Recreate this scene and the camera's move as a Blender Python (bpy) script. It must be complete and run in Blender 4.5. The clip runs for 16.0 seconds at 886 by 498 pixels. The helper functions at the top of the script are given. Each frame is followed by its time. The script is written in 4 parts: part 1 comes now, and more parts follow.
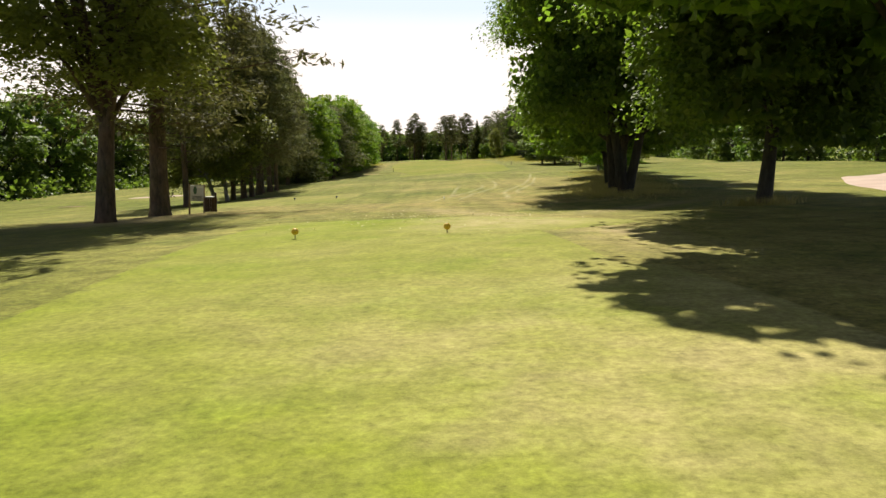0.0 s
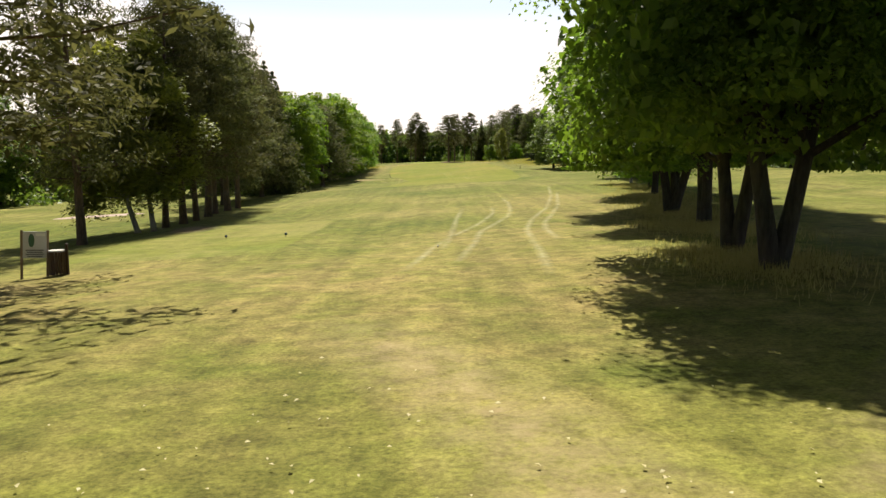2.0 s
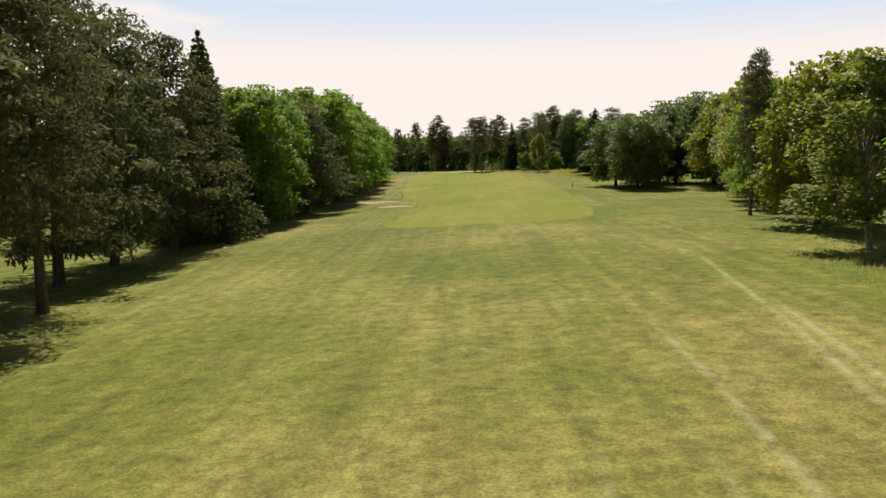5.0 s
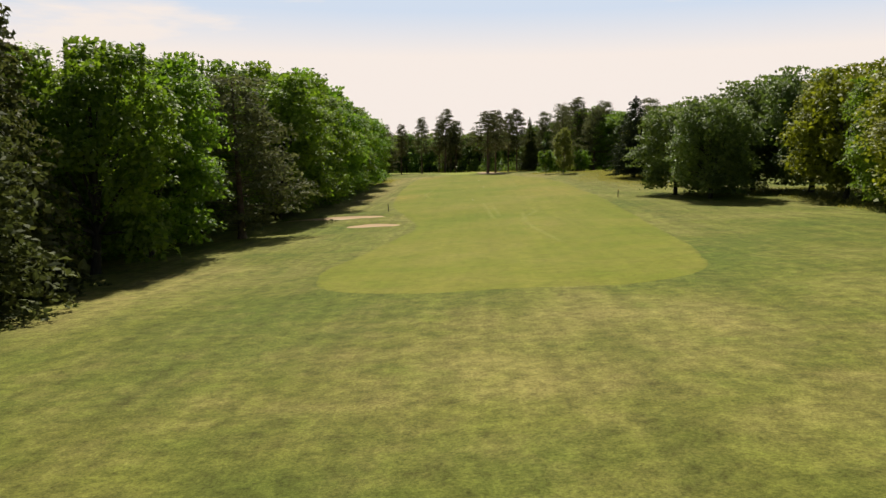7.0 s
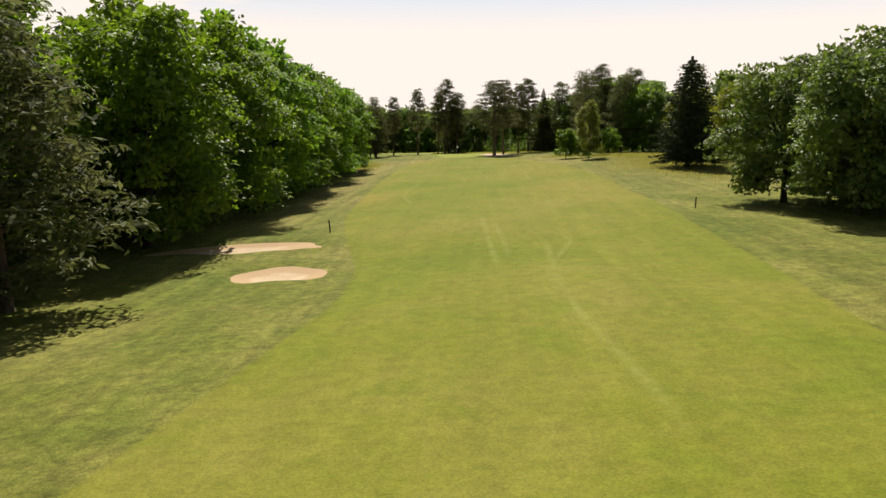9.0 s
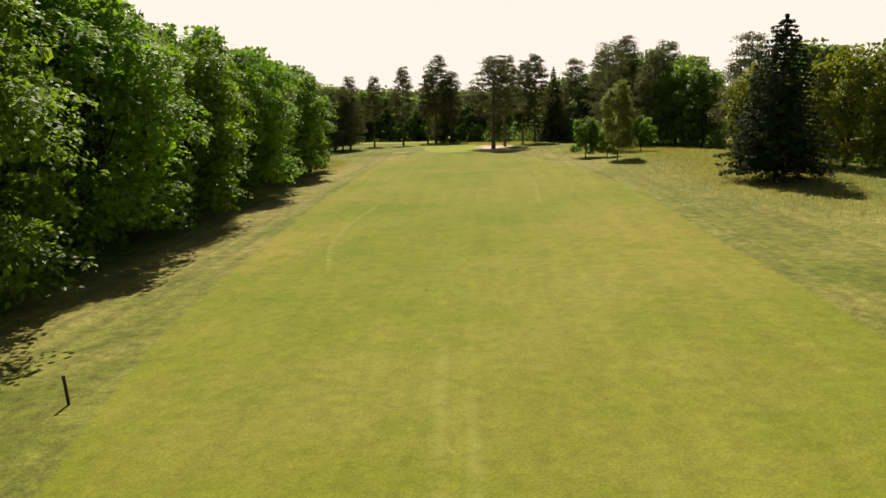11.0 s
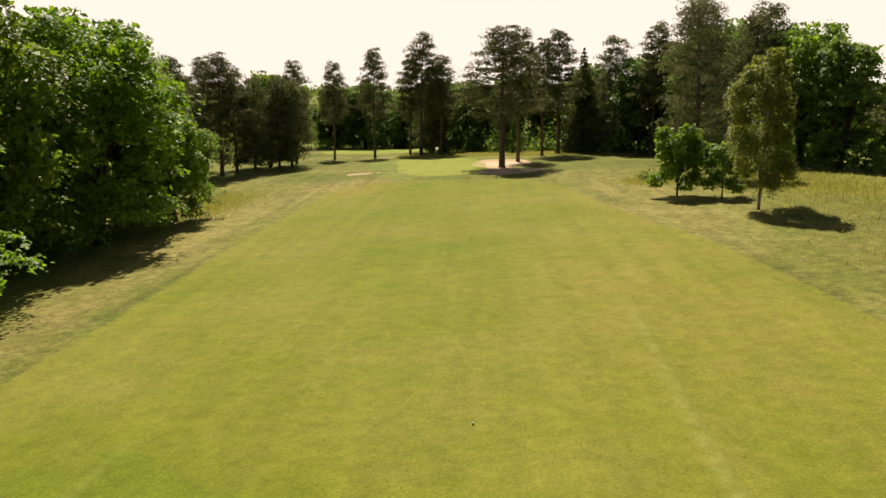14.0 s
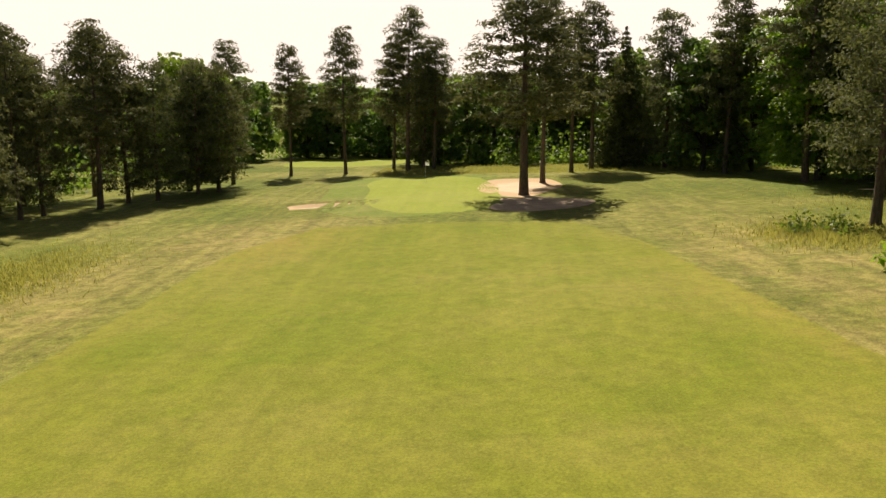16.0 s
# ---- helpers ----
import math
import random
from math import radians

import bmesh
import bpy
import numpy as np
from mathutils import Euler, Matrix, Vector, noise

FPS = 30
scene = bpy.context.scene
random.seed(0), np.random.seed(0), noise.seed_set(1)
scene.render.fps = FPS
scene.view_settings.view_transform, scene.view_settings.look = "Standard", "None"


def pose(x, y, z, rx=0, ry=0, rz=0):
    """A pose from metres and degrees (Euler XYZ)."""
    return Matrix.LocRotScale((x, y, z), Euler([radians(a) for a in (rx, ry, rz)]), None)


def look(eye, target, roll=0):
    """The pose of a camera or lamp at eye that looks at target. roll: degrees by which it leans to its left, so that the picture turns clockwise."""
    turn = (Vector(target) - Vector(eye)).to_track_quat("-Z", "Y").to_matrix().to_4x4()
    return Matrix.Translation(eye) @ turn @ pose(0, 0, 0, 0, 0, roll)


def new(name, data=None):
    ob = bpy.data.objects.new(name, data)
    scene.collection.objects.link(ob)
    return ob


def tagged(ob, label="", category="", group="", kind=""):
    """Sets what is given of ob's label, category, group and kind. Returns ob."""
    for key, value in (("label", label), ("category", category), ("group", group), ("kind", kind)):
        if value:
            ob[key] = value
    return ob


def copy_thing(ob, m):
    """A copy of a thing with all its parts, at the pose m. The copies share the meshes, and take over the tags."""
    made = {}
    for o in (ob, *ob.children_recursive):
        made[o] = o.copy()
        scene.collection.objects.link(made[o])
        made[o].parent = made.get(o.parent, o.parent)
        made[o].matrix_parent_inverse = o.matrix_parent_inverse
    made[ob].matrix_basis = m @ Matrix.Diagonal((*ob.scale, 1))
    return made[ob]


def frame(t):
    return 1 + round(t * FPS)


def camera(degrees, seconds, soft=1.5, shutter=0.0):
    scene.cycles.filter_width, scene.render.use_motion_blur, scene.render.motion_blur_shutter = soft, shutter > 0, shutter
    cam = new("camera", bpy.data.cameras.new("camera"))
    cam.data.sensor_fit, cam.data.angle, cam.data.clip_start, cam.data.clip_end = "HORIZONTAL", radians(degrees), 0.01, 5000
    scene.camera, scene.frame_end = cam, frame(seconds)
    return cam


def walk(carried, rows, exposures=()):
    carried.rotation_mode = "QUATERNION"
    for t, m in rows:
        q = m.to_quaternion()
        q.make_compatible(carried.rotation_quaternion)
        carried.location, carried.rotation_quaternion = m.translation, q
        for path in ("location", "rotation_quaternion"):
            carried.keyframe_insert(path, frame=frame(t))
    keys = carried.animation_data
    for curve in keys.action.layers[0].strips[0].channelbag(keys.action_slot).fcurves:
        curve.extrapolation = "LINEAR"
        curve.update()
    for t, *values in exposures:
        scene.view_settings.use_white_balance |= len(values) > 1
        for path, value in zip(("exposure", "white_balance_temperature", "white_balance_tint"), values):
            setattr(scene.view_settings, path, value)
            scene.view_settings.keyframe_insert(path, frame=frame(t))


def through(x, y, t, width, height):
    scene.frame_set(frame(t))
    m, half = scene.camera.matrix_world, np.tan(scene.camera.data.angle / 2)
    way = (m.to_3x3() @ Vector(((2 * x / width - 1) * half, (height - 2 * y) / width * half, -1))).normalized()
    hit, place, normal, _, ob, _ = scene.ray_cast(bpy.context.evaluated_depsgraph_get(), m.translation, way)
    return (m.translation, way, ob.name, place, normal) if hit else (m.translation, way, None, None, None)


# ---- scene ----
cam = camera(60.0, 16.0)
PATH = [
    (0, (-0.031, -0.003, 6.935), (-0.003, 1.982, 6.695), -0.0),
    (0.5, (0.117, 3.223, 7.065), (0.147, 5.208, 6.823), -0.0),
    (1, (0.393, 7.246, 7.311), (0.421, 9.231, 7.065), -0.0),
    (1.5, (0.713, 11.905, 7.554), (0.736, 13.89, 7.31), -0.0),
    (2, (0.612, 16.948, 7.949), (0.631, 18.933, 7.707), -0.0),
    (2.5, (0.31, 22.504, 8.229), (0.327, 24.49, 7.99), 0.0),
    (3, (0.052, 28.396, 8.705), (0.064, 30.382, 8.467), 0.0),
    (3.5, (-0.065, 34.835, 9.208), (-0.064, 36.821, 8.968), -0.0),
    (4, (-0.135, 42.215, 9.479), (-0.147, 44.2, 9.241), 0.0),
    (6.5, (0.572, 82.285, 9.698), (0.504, 84.271, 9.47), 0.0),
    (7, (0.943, 91.081, 9.644), (0.869, 93.066, 9.41), 0.0),
    (7.5, (1.214, 99.961, 9.74), (1.132, 101.945, 9.502), 0.0),
    (8, (1.57, 108.812, 9.934), (1.482, 110.791, 9.661), 0.0),
    (8.5, (1.886, 117.798, 10.2), (1.794, 119.775, 9.91), -0.0),
    (9, (2.237, 127.176, 10.708), (2.142, 129.152, 10.41), -0.0),
    (9.5, (2.646, 136.192, 11.158), (2.547, 138.165, 10.842), -0.0),
    (10, (3.102, 145.132, 11.683), (3.0, 147.101, 11.351), 0.0),
    (12.5, (4.161, 189.845, 12.45), (4.054, 191.811, 12.099), -0.0),
    (13, (4.042, 198.579, 12.54), (3.932, 200.545, 12.19), -0.0),
    (13.5, (3.789, 207.417, 12.535), (3.681, 209.383, 12.185), -0.0),
    (14, (3.451, 216.695, 12.588), (3.344, 218.661, 12.236), -0.0),
    (14.5, (3.119, 225.544, 12.634), (3.014, 227.51, 12.282), 0.0),
    (15, (2.786, 234.269, 12.593), (2.682, 236.236, 12.242), 0.0),
    (15.5, (2.403, 242.914, 12.548), (2.301, 244.88, 12.198), 0.0),
    (16, (1.976, 251.533, 12.309), (1.877, 253.5, 11.964), 0.0),
]
walk(cam, [(t, look(eye, target, roll)) for t, eye, target, roll in PATH], [(0, 0.24, 6500, 10), (1.5, 0.3, 6550, 10), (3, 0.17, 6500, 10), (4.0, 0.04, 6400, 10), (6.5, -0.17, 6450, 10), (7.5, -0.15, 6450, 10), (8.5, -0.06, 6500, 10), (10.0, 0.0, 6650, 8), (12.5, 0.0, 7000, 12), (16.0, 0.12, 7000, 12)])
# ---------------------------------------------------------------- light
SUN_EL, SUN_AZ = 49.5, -8.0          # degrees; azimuth from +y, negative to the left
sun_to = Vector((math.sin(radians(SUN_AZ)) * math.cos(radians(SUN_EL)), math.cos(radians(SUN_AZ)) * math.cos(radians(SUN_EL)), math.sin(radians(SUN_EL))))
sun = new("sun", bpy.data.lights.new("sun", "SUN"))
sun.data.energy, sun.data.angle, sun.data.color = 5.6, radians(0.55), (1.0, 0.93, 0.80)
sun.matrix_world = look((0, 0, 200), Vector((0, 0, 200)) - sun_to)

world = bpy.data.worlds.new("world")
scene.world = world
world.use_nodes = True
wn, wl = world.node_tree.nodes, world.node_tree.links
wn.clear()
sky = wn.new("ShaderNodeTexSky")
sky.sky_type, sky.sun_disc = "NISHITA", False
sky.sun_elevation, sky.sun_rotation = radians(SUN_EL), radians(SUN_AZ)
sky.air_density, sky.dust_density, sky.ozone_density = 1.0, 2.5, 1.0
coord = wn.new("ShaderNodeTexCoord")
stretch = wn.new("ShaderNodeMapping")
stretch.inputs["Scale"].default_value = (1.3, 1.3, 7.0)
stretch.inputs["Location"].default_value = (0.35, 0.1, 0.0)
cloud = wn.new("ShaderNodeTexNoise")
cloud.inputs["Scale"].default_value, cloud.inputs["Detail"].default_value = 2.6, 7.0
cloud.inputs["Roughness"].default_value = 0.55
band = wn.new("ShaderNodeValToRGB")
band.color_ramp.elements[0].position, band.color_ramp.elements[0].color = 0.47, (0.0, 0.0, 0.0, 1)
band.color_ramp.elements[1].position, band.color_ramp.elements[1].color = 0.62, (1, 1, 1, 1)
sep = wn.new("ShaderNodeSeparateXYZ")
low = wn.new("ShaderNodeMapRange")
low.inputs["From Min"].default_value, low.inputs["From Max"].default_value = 0.128, 0.182
low.inputs["To Min"].default_value, low.inputs["To Max"].default_value = 1.0, 0.0
most = wn.new("ShaderNodeMath")
most.operation = "MAXIMUM"
veil = wn.new("ShaderNodeMix")
veil.data_type = "RGBA"
glow = wn.new("ShaderNodeMix")          # the haze is brightest on the sun's side of the sky
glow.data_type = "RGBA"
glow.inputs["A"].default_value, glow.inputs["B"].default_value = (5.5, 5.9, 6.8, 1), (25.6, 22.9, 21.0, 1)
toward = wn.new("ShaderNodeVectorMath")
toward.operation = "DOT_PRODUCT"
toward.inputs[1].default_value = (math.sin(radians(SUN_AZ)), math.cos(radians(SUN_AZ)), 0)
sunward = wn.new("ShaderNodeMapRange")
sunward.interpolation_type = "SMOOTHSTEP"
sunward.inputs["From Min"].default_value, sunward.inputs["From Max"].default_value = -0.5, 0.8
back = wn.new("ShaderNodeBackground")
back.inputs["Strength"].default_value = 0.041
wo = wn.new("ShaderNodeOutputWorld")
wl.new(coord.outputs["Generated"], stretch.inputs["Vector"])
wl.new(coord.outputs["Generated"], toward.inputs[0])
wl.new(toward.outputs["Value"], sunward.inputs["Value"])
wl.new(sunward.outputs["Result"], glow.inputs["Factor"])
wl.new(glow.outputs["Result"], veil.inputs["B"])
wl.new(stretch.outputs["Vector"], cloud.inputs["Vector"])
wl.new(cloud.outputs["Fac"], band.inputs["Fac"])
wl.new(coord.outputs["Generated"], sep.inputs["Vector"])
wl.new(sep.outputs["Z"], low.inputs["Value"])
high = wn.new("ShaderNodeMapRange")
high.inputs["From Min"].default_value, high.inputs["From Max"].default_value = 0.2, 0.42
high.inputs["To Min"].default_value, high.inputs["To Max"].default_value = 1.0, 0.05
thin_out = wn.new("ShaderNodeMath")
thin_out.operation = "MULTIPLY"
wl.new(sep.outputs["Z"], high.inputs["Value"])
wl.new(band.outputs["Color"], thin_out.inputs[0])
wl.new(high.outputs["Result"], thin_out.inputs[1])
wl.new(thin_out.outputs["Value"], most.inputs[0])
wl.new(low.outputs["Result"], most.inputs[1])
wl.new(most.outputs["Value"], veil.inputs["Factor"])
haze = wn.new("ShaderNodeMix")
haze.data_type = "RGBA"
haze.inputs["B"].default_value = (17.8, 20.0, 23.2, 1)
pale = wn.new("ShaderNodeMapRange")
pale.inputs["From Min"].default_value, pale.inputs["From Max"].default_value = 0.24, 0.34
pale.inputs["To Min"].default_value, pale.inputs["To Max"].default_value = 1.0, 0.0
wl.new(sep.outputs["Z"], pale.inputs["Value"])
wl.new(pale.outputs["Result"], haze.inputs["Factor"])
deep = wn.new("ShaderNodeMix")           # a clear, deep sky overhead
deep.data_type, deep.blend_type = "RGBA", "MULTIPLY"
deep.inputs["Factor"].default_value, deep.inputs["B"].default_value = 1.0, (0.55, 0.58, 0.62, 1)
wl.new(sky.outputs["Color"], deep.inputs["A"])
wl.new(deep.outputs["Result"], haze.inputs["A"])
wl.new(haze.outputs["Result"], veil.inputs["A"])
wl.new(veil.outputs["Result"], back.inputs["Color"])
wl.new(back.outputs["Background"], wo.inputs["Surface"])


# ---------------------------------------------------------------- materials
def material(name):
    m = bpy.data.materials.new(name)
    m.use_nodes = True
    n = m.node_tree.nodes
    return m, n, m.node_tree.links, n["Principled BSDF"]


def noise_node(n, l, scale, detail=3.0, rough=0.55, vector=None):
    t = n.new("ShaderNodeTexNoise")
    t.inputs["Scale"].default_value, t.inputs["Detail"].default_value, t.inputs["Roughness"].default_value = scale, detail, rough
    if vector is not None:
        l.new(vector, t.inputs["Vector"])
    return t


def ramp_node(n, l, fac, stops):
    r = n.new("ShaderNodeValToRGB")
    while len(r.color_ramp.elements) < len(stops):
        r.color_ramp.elements.new(0.5)
    for e, (p, c) in zip(r.color_ramp.elements, stops):
        e.position, e.color = p, (*c, 1)
    l.new(fac, r.inputs["Fac"])
    return r


def mix_node(n, l, fac, a, b, blend="MIX"):
    m = n.new("ShaderNodeMix")
    m.data_type, m.blend_type = "RGBA", blend
    for socket, value in ((m.inputs["Factor"], fac), (m.inputs["A"], a), (m.inputs["B"], b)):
        if isinstance(value, (int, float)):
            socket.default_value = value
        elif isinstance(value, tuple):
            socket.default_value = (*value, 1)
        else:
            l.new(value, socket)
    return m.outputs["Result"]


def bump_node(n, l, height, strength, distance, shader):
    b = n.new("ShaderNodeBump")
    b.inputs["Strength"].default_value, b.inputs["Distance"].default_value = strength, distance
    l.new(height, b.inputs["Height"])
    l.new(b.outputs["Normal"], shader.inputs["Normal"])
    return b


def math_node(n, l, operation, a, b, c=None, clamp=False):
    m = n.new("ShaderNodeMath")
    m.operation, m.use_clamp = operation, clamp
    for socket, value in zip(m.inputs, (a, b) if c is None else (a, b, c)):
        if isinstance(value, (int, float)):
            socket.default_value = value
        else:
            l.new(value, socket)
    return m.outputs["Value"]


def attribute(n, name):
    a = n.new("ShaderNodeAttribute")
    a.attribute_name = name
    return a.outputs["Fac"]


def turf(n, l, place, lush, mid, dry, dry_from=0.55, patch=0.09, streak=0.0, parched=None, tufty=0.16, blade=0.88):
    """Colour and height of mown turf: broad patches of lush and dry grass, tufts and fine blades."""
    broad = noise_node(n, l, patch, 5, 0.6, place)
    body = ramp_node(n, l, broad.outputs["Fac"], [(0.34, lush), (0.48, mid), (dry_from + 0.12, dry)]).outputs["Color"]
    spots = noise_node(n, l, patch * 7, 4, 0.65, place)
    spot = ramp_node(n, l, spots.outputs["Fac"], [(0.5, (0, 0, 0)), (0.72, (0.45,) * 3)]).outputs["Color"]
    body = mix_node(n, l, spot, body, dry)
    mottle = noise_node(n, l, 0.32, 6, 0.7, place)
    green = ramp_node(n, l, mottle.outputs["Fac"], [(0.5, (0, 0, 0)), (0.66, (0.65,) * 3)]).outputs["Color"]
    body = mix_node(n, l, green, body, lush)
    if parched is not None:
        ragged = math_node(n, l, "MULTIPLY_ADD", spots.outputs["Fac"], 3.6, -0.85)
        body = mix_node(n, l, math_node(n, l, "MULTIPLY", ragged, attribute(n, "parched"), clamp=True), body, parched)
    # mower lines run along the hole
    lines = n.new("ShaderNodeMapping")
    lines.inputs["Scale"].default_value = (1.1, 0.035, 1.0)
    l.new(place, lines.inputs["Vector"])
    line = noise_node(n, l, 1.0, 4, 0.6, lines.outputs["Vector"])
    tone = ramp_node(n, l, line.outputs["Fac"], [(0.3, (0.5 - streak,) * 3), (0.7, (0.5 + streak,) * 3)]).outputs["Color"]
    body = mix_node(n, l, 1.0, body, tone, "OVERLAY")
    tuft = noise_node(n, l, 1.7, 7, 0.78, place).outputs["Fac"]
    t2 = ramp_node(n, l, tuft, [(0.3, (0.5 - tufty,) * 3), (0.7, (0.5 + tufty,) * 3)]).outputs["Color"]
    body = mix_node(n, l, 1.0, body, t2, "OVERLAY")
    fine = noise_node(n, l, 13.0, 6, 0.8, place).outputs["Fac"]
    t3 = ramp_node(n, l, fine, [(0.3, (0.14,) * 3), (0.7, (0.86,) * 3)]).outputs["Color"]
    return mix_node(n, l, blade, body, t3, "OVERLAY"), tuft, fine


def grass(name, kind, bump=0.5, into=None, worn=None):
    """Turf of one kind. into: the longer turf that its mown edge thins out into; worn: a faded colour, and how much of it."""
    m, n, l, s = material(name)
    place = n.new("ShaderNodeTexCoord").outputs["Object"]
    body, tuft, fine = turf(n, l, place, **kind)
    if into is not None:
        edge = math_node(n, l, "MULTIPLY_ADD", tuft, 1.6, attribute(n, "edge"))
        cover = n.new("ShaderNodeMapRange")
        cover.inputs["From Min"].default_value, cover.inputs["From Max"].default_value = 0.85, 1.5
        l.new(edge, cover.inputs["Value"])
        body = mix_node(n, l, cover.outputs["Result"], turf(n, l, place, **into)[0], body)
    if worn is not None:
        colour, cut = worn
        thin = noise_node(n, l, 1.6, 6, 0.75, place)
        bare = ramp_node(n, l, thin.outputs["Fac"], [(cut - 0.12, (0, 0, 0)), (cut + 0.2, (0.85,) * 3)]).outputs["Color"]
        faded = mix_node(n, l, 0.5, colour, fine, "SOFT_LIGHT")
        body = mix_node(n, l, math_node(n, l, "MULTIPLY", bare, attribute(n, "fade"), clamp=True), body, faded)
    l.new(body, s.inputs["Base Color"])
    s.inputs["Roughness"].default_value = 0.95
    s.inputs["Specular IOR Level"].default_value = 0.15
    bump_node(n, l, math_node(n, l, "ADD", tuft, fine), bump, 0.03, s)
    return m


ROUGH_TURF = dict(lush=(0.112, 0.147, 0.019), mid=(0.16, 0.176, 0.027), dry=(0.272, 0.248, 0.068), dry_from=0.56, patch=0.07, streak=0.10, parched=(0.335, 0.262, 0.092), tufty=0.26, blade=0.8)
FAIRWAY_TURF = dict(lush=(0.162, 0.2, 0.015), mid=(0.206, 0.221, 0.023), dry=(0.255, 0.238, 0.045), dry_from=0.58, patch=0.085, streak=0.035, parched=(0.33, 0.25, 0.055), tufty=0.11, blade=0.5)
TEE_TURF = dict(lush=(0.175, 0.242, 0.012), mid=(0.218, 0.26, 0.02), dry=(0.285, 0.28, 0.065), dry_from=0.55, patch=0.11, streak=0.03, parched=(0.43, 0.37, 0.16), tufty=0.12, blade=0.55)
TEE_DRY_TURF = dict(lush=(0.15, 0.19, 0.02), mid=(0.195, 0.212, 0.03), dry=(0.28, 0.26, 0.07), dry_from=0.55, patch=0.11, streak=0.05, parched=(0.38, 0.32, 0.13), tufty=0.14, blade=0.6)
COLLAR_TURF = dict(lush=(0.15, 0.205, 0.03), mid=(0.185, 0.23, 0.035), dry=(0.26, 0.255, 0.07), dry_from=0.6, patch=0.1, streak=0.03, tufty=0.12, blade=0.6)
GREEN_TURF = dict(lush=(0.25, 0.30, 0.035), mid=(0.275, 0.315, 0.045), dry=(0.31, 0.325, 0.065), dry_from=0.6, patch=0.1, streak=0.03, tufty=0.06, blade=0.25)
ROUGH = grass("rough_grass", ROUGH_TURF, 0.7)
FAIRWAY = grass("fairway_grass", FAIRWAY_TURF, 0.25, ROUGH_TURF)
TEE = grass("tee_grass", TEE_TURF, 0.3, ROUGH_TURF)
TEE_DRY = grass("worn_tee_grass", TEE_DRY_TURF, 0.3, ROUGH_TURF)
COLLAR = grass("collar_grass", COLLAR_TURF, 0.3)
GREEN = grass("green_grass", GREEN_TURF, 0.1)
FAINT = grass("faint_track", FAIRWAY_TURF, 0.25, None, ((0.33, 0.335, 0.085), 0.50))
TRACK = grass("worn_track", ROUGH_TURF, 0.5, None, ((0.50, 0.47, 0.28), 0.50))
DRY = grass("dry_turf", ROUGH_TURF, 0.5, None, ((0.46, 0.36, 0.19), 0.46))
DRY_TEE = grass("dry_tee_turf", TEE_TURF, 0.4, None, ((0.46, 0.37, 0.19), 0.50))
EARTH = grass("bare_earth", ROUGH_TURF, 0.6, None, ((0.25, 0.17, 0.10), 0.28))


def sandy(name, pale, dark, scale=0.8, rim=None):
    """Sand; with rim it turns into a damper colour towards its edge."""
    m, n, l, s = material(name)
    place = n.new("ShaderNodeTexCoord").outputs["Object"]
    a = noise_node(n, l, scale, 5, 0.6, place)
    c = ramp_node(n, l, a.outputs["Fac"], [(0.35, dark), (0.6, pale)]).outputs["Color"]
    if rim is not None:
        cover = n.new("ShaderNodeMapRange")
        cover.inputs["From Min"].default_value, cover.inputs["From Max"].default_value = 0.82, 1.08
        l.new(math_node(n, l, "MULTIPLY_ADD", a.outputs["Fac"], 0.5, attribute(n, "fade")), cover.inputs["Value"])
        c = mix_node(n, l, cover.outputs["Result"], rim, c)
    b = noise_node(n, l, 30, 3, 0.6, place)
    c = mix_node(n, l, 0.35, c, b.outputs["Color"], "SOFT_LIGHT")
    l.new(c, s.inputs["Base Color"])
    s.inputs["Roughness"].default_value = 0.9
    w = n.new("ShaderNodeTexWave")
    w.inputs["Scale"].default_value, w.inputs["Distortion"].default_value, w.inputs["Detail"].default_value = 3.0, 5.0, 2.0
    l.new(place, w.inputs["Vector"])
    bump_node(n, l, w.outputs["Fac"], 0.3, 0.04, s)
    return m


SAND = sandy("sand", (0.70, 0.53, 0.35), (0.62, 0.45, 0.28), 0.8, (0.55, 0.37, 0.20))
RIM = sandy("needle_sand", (0.58, 0.42, 0.27), (0.42, 0.29, 0.18), 1.4)
CART = sandy("gravel_path", (0.55, 0.42, 0.34), (0.45, 0.33, 0.26), 0.5)


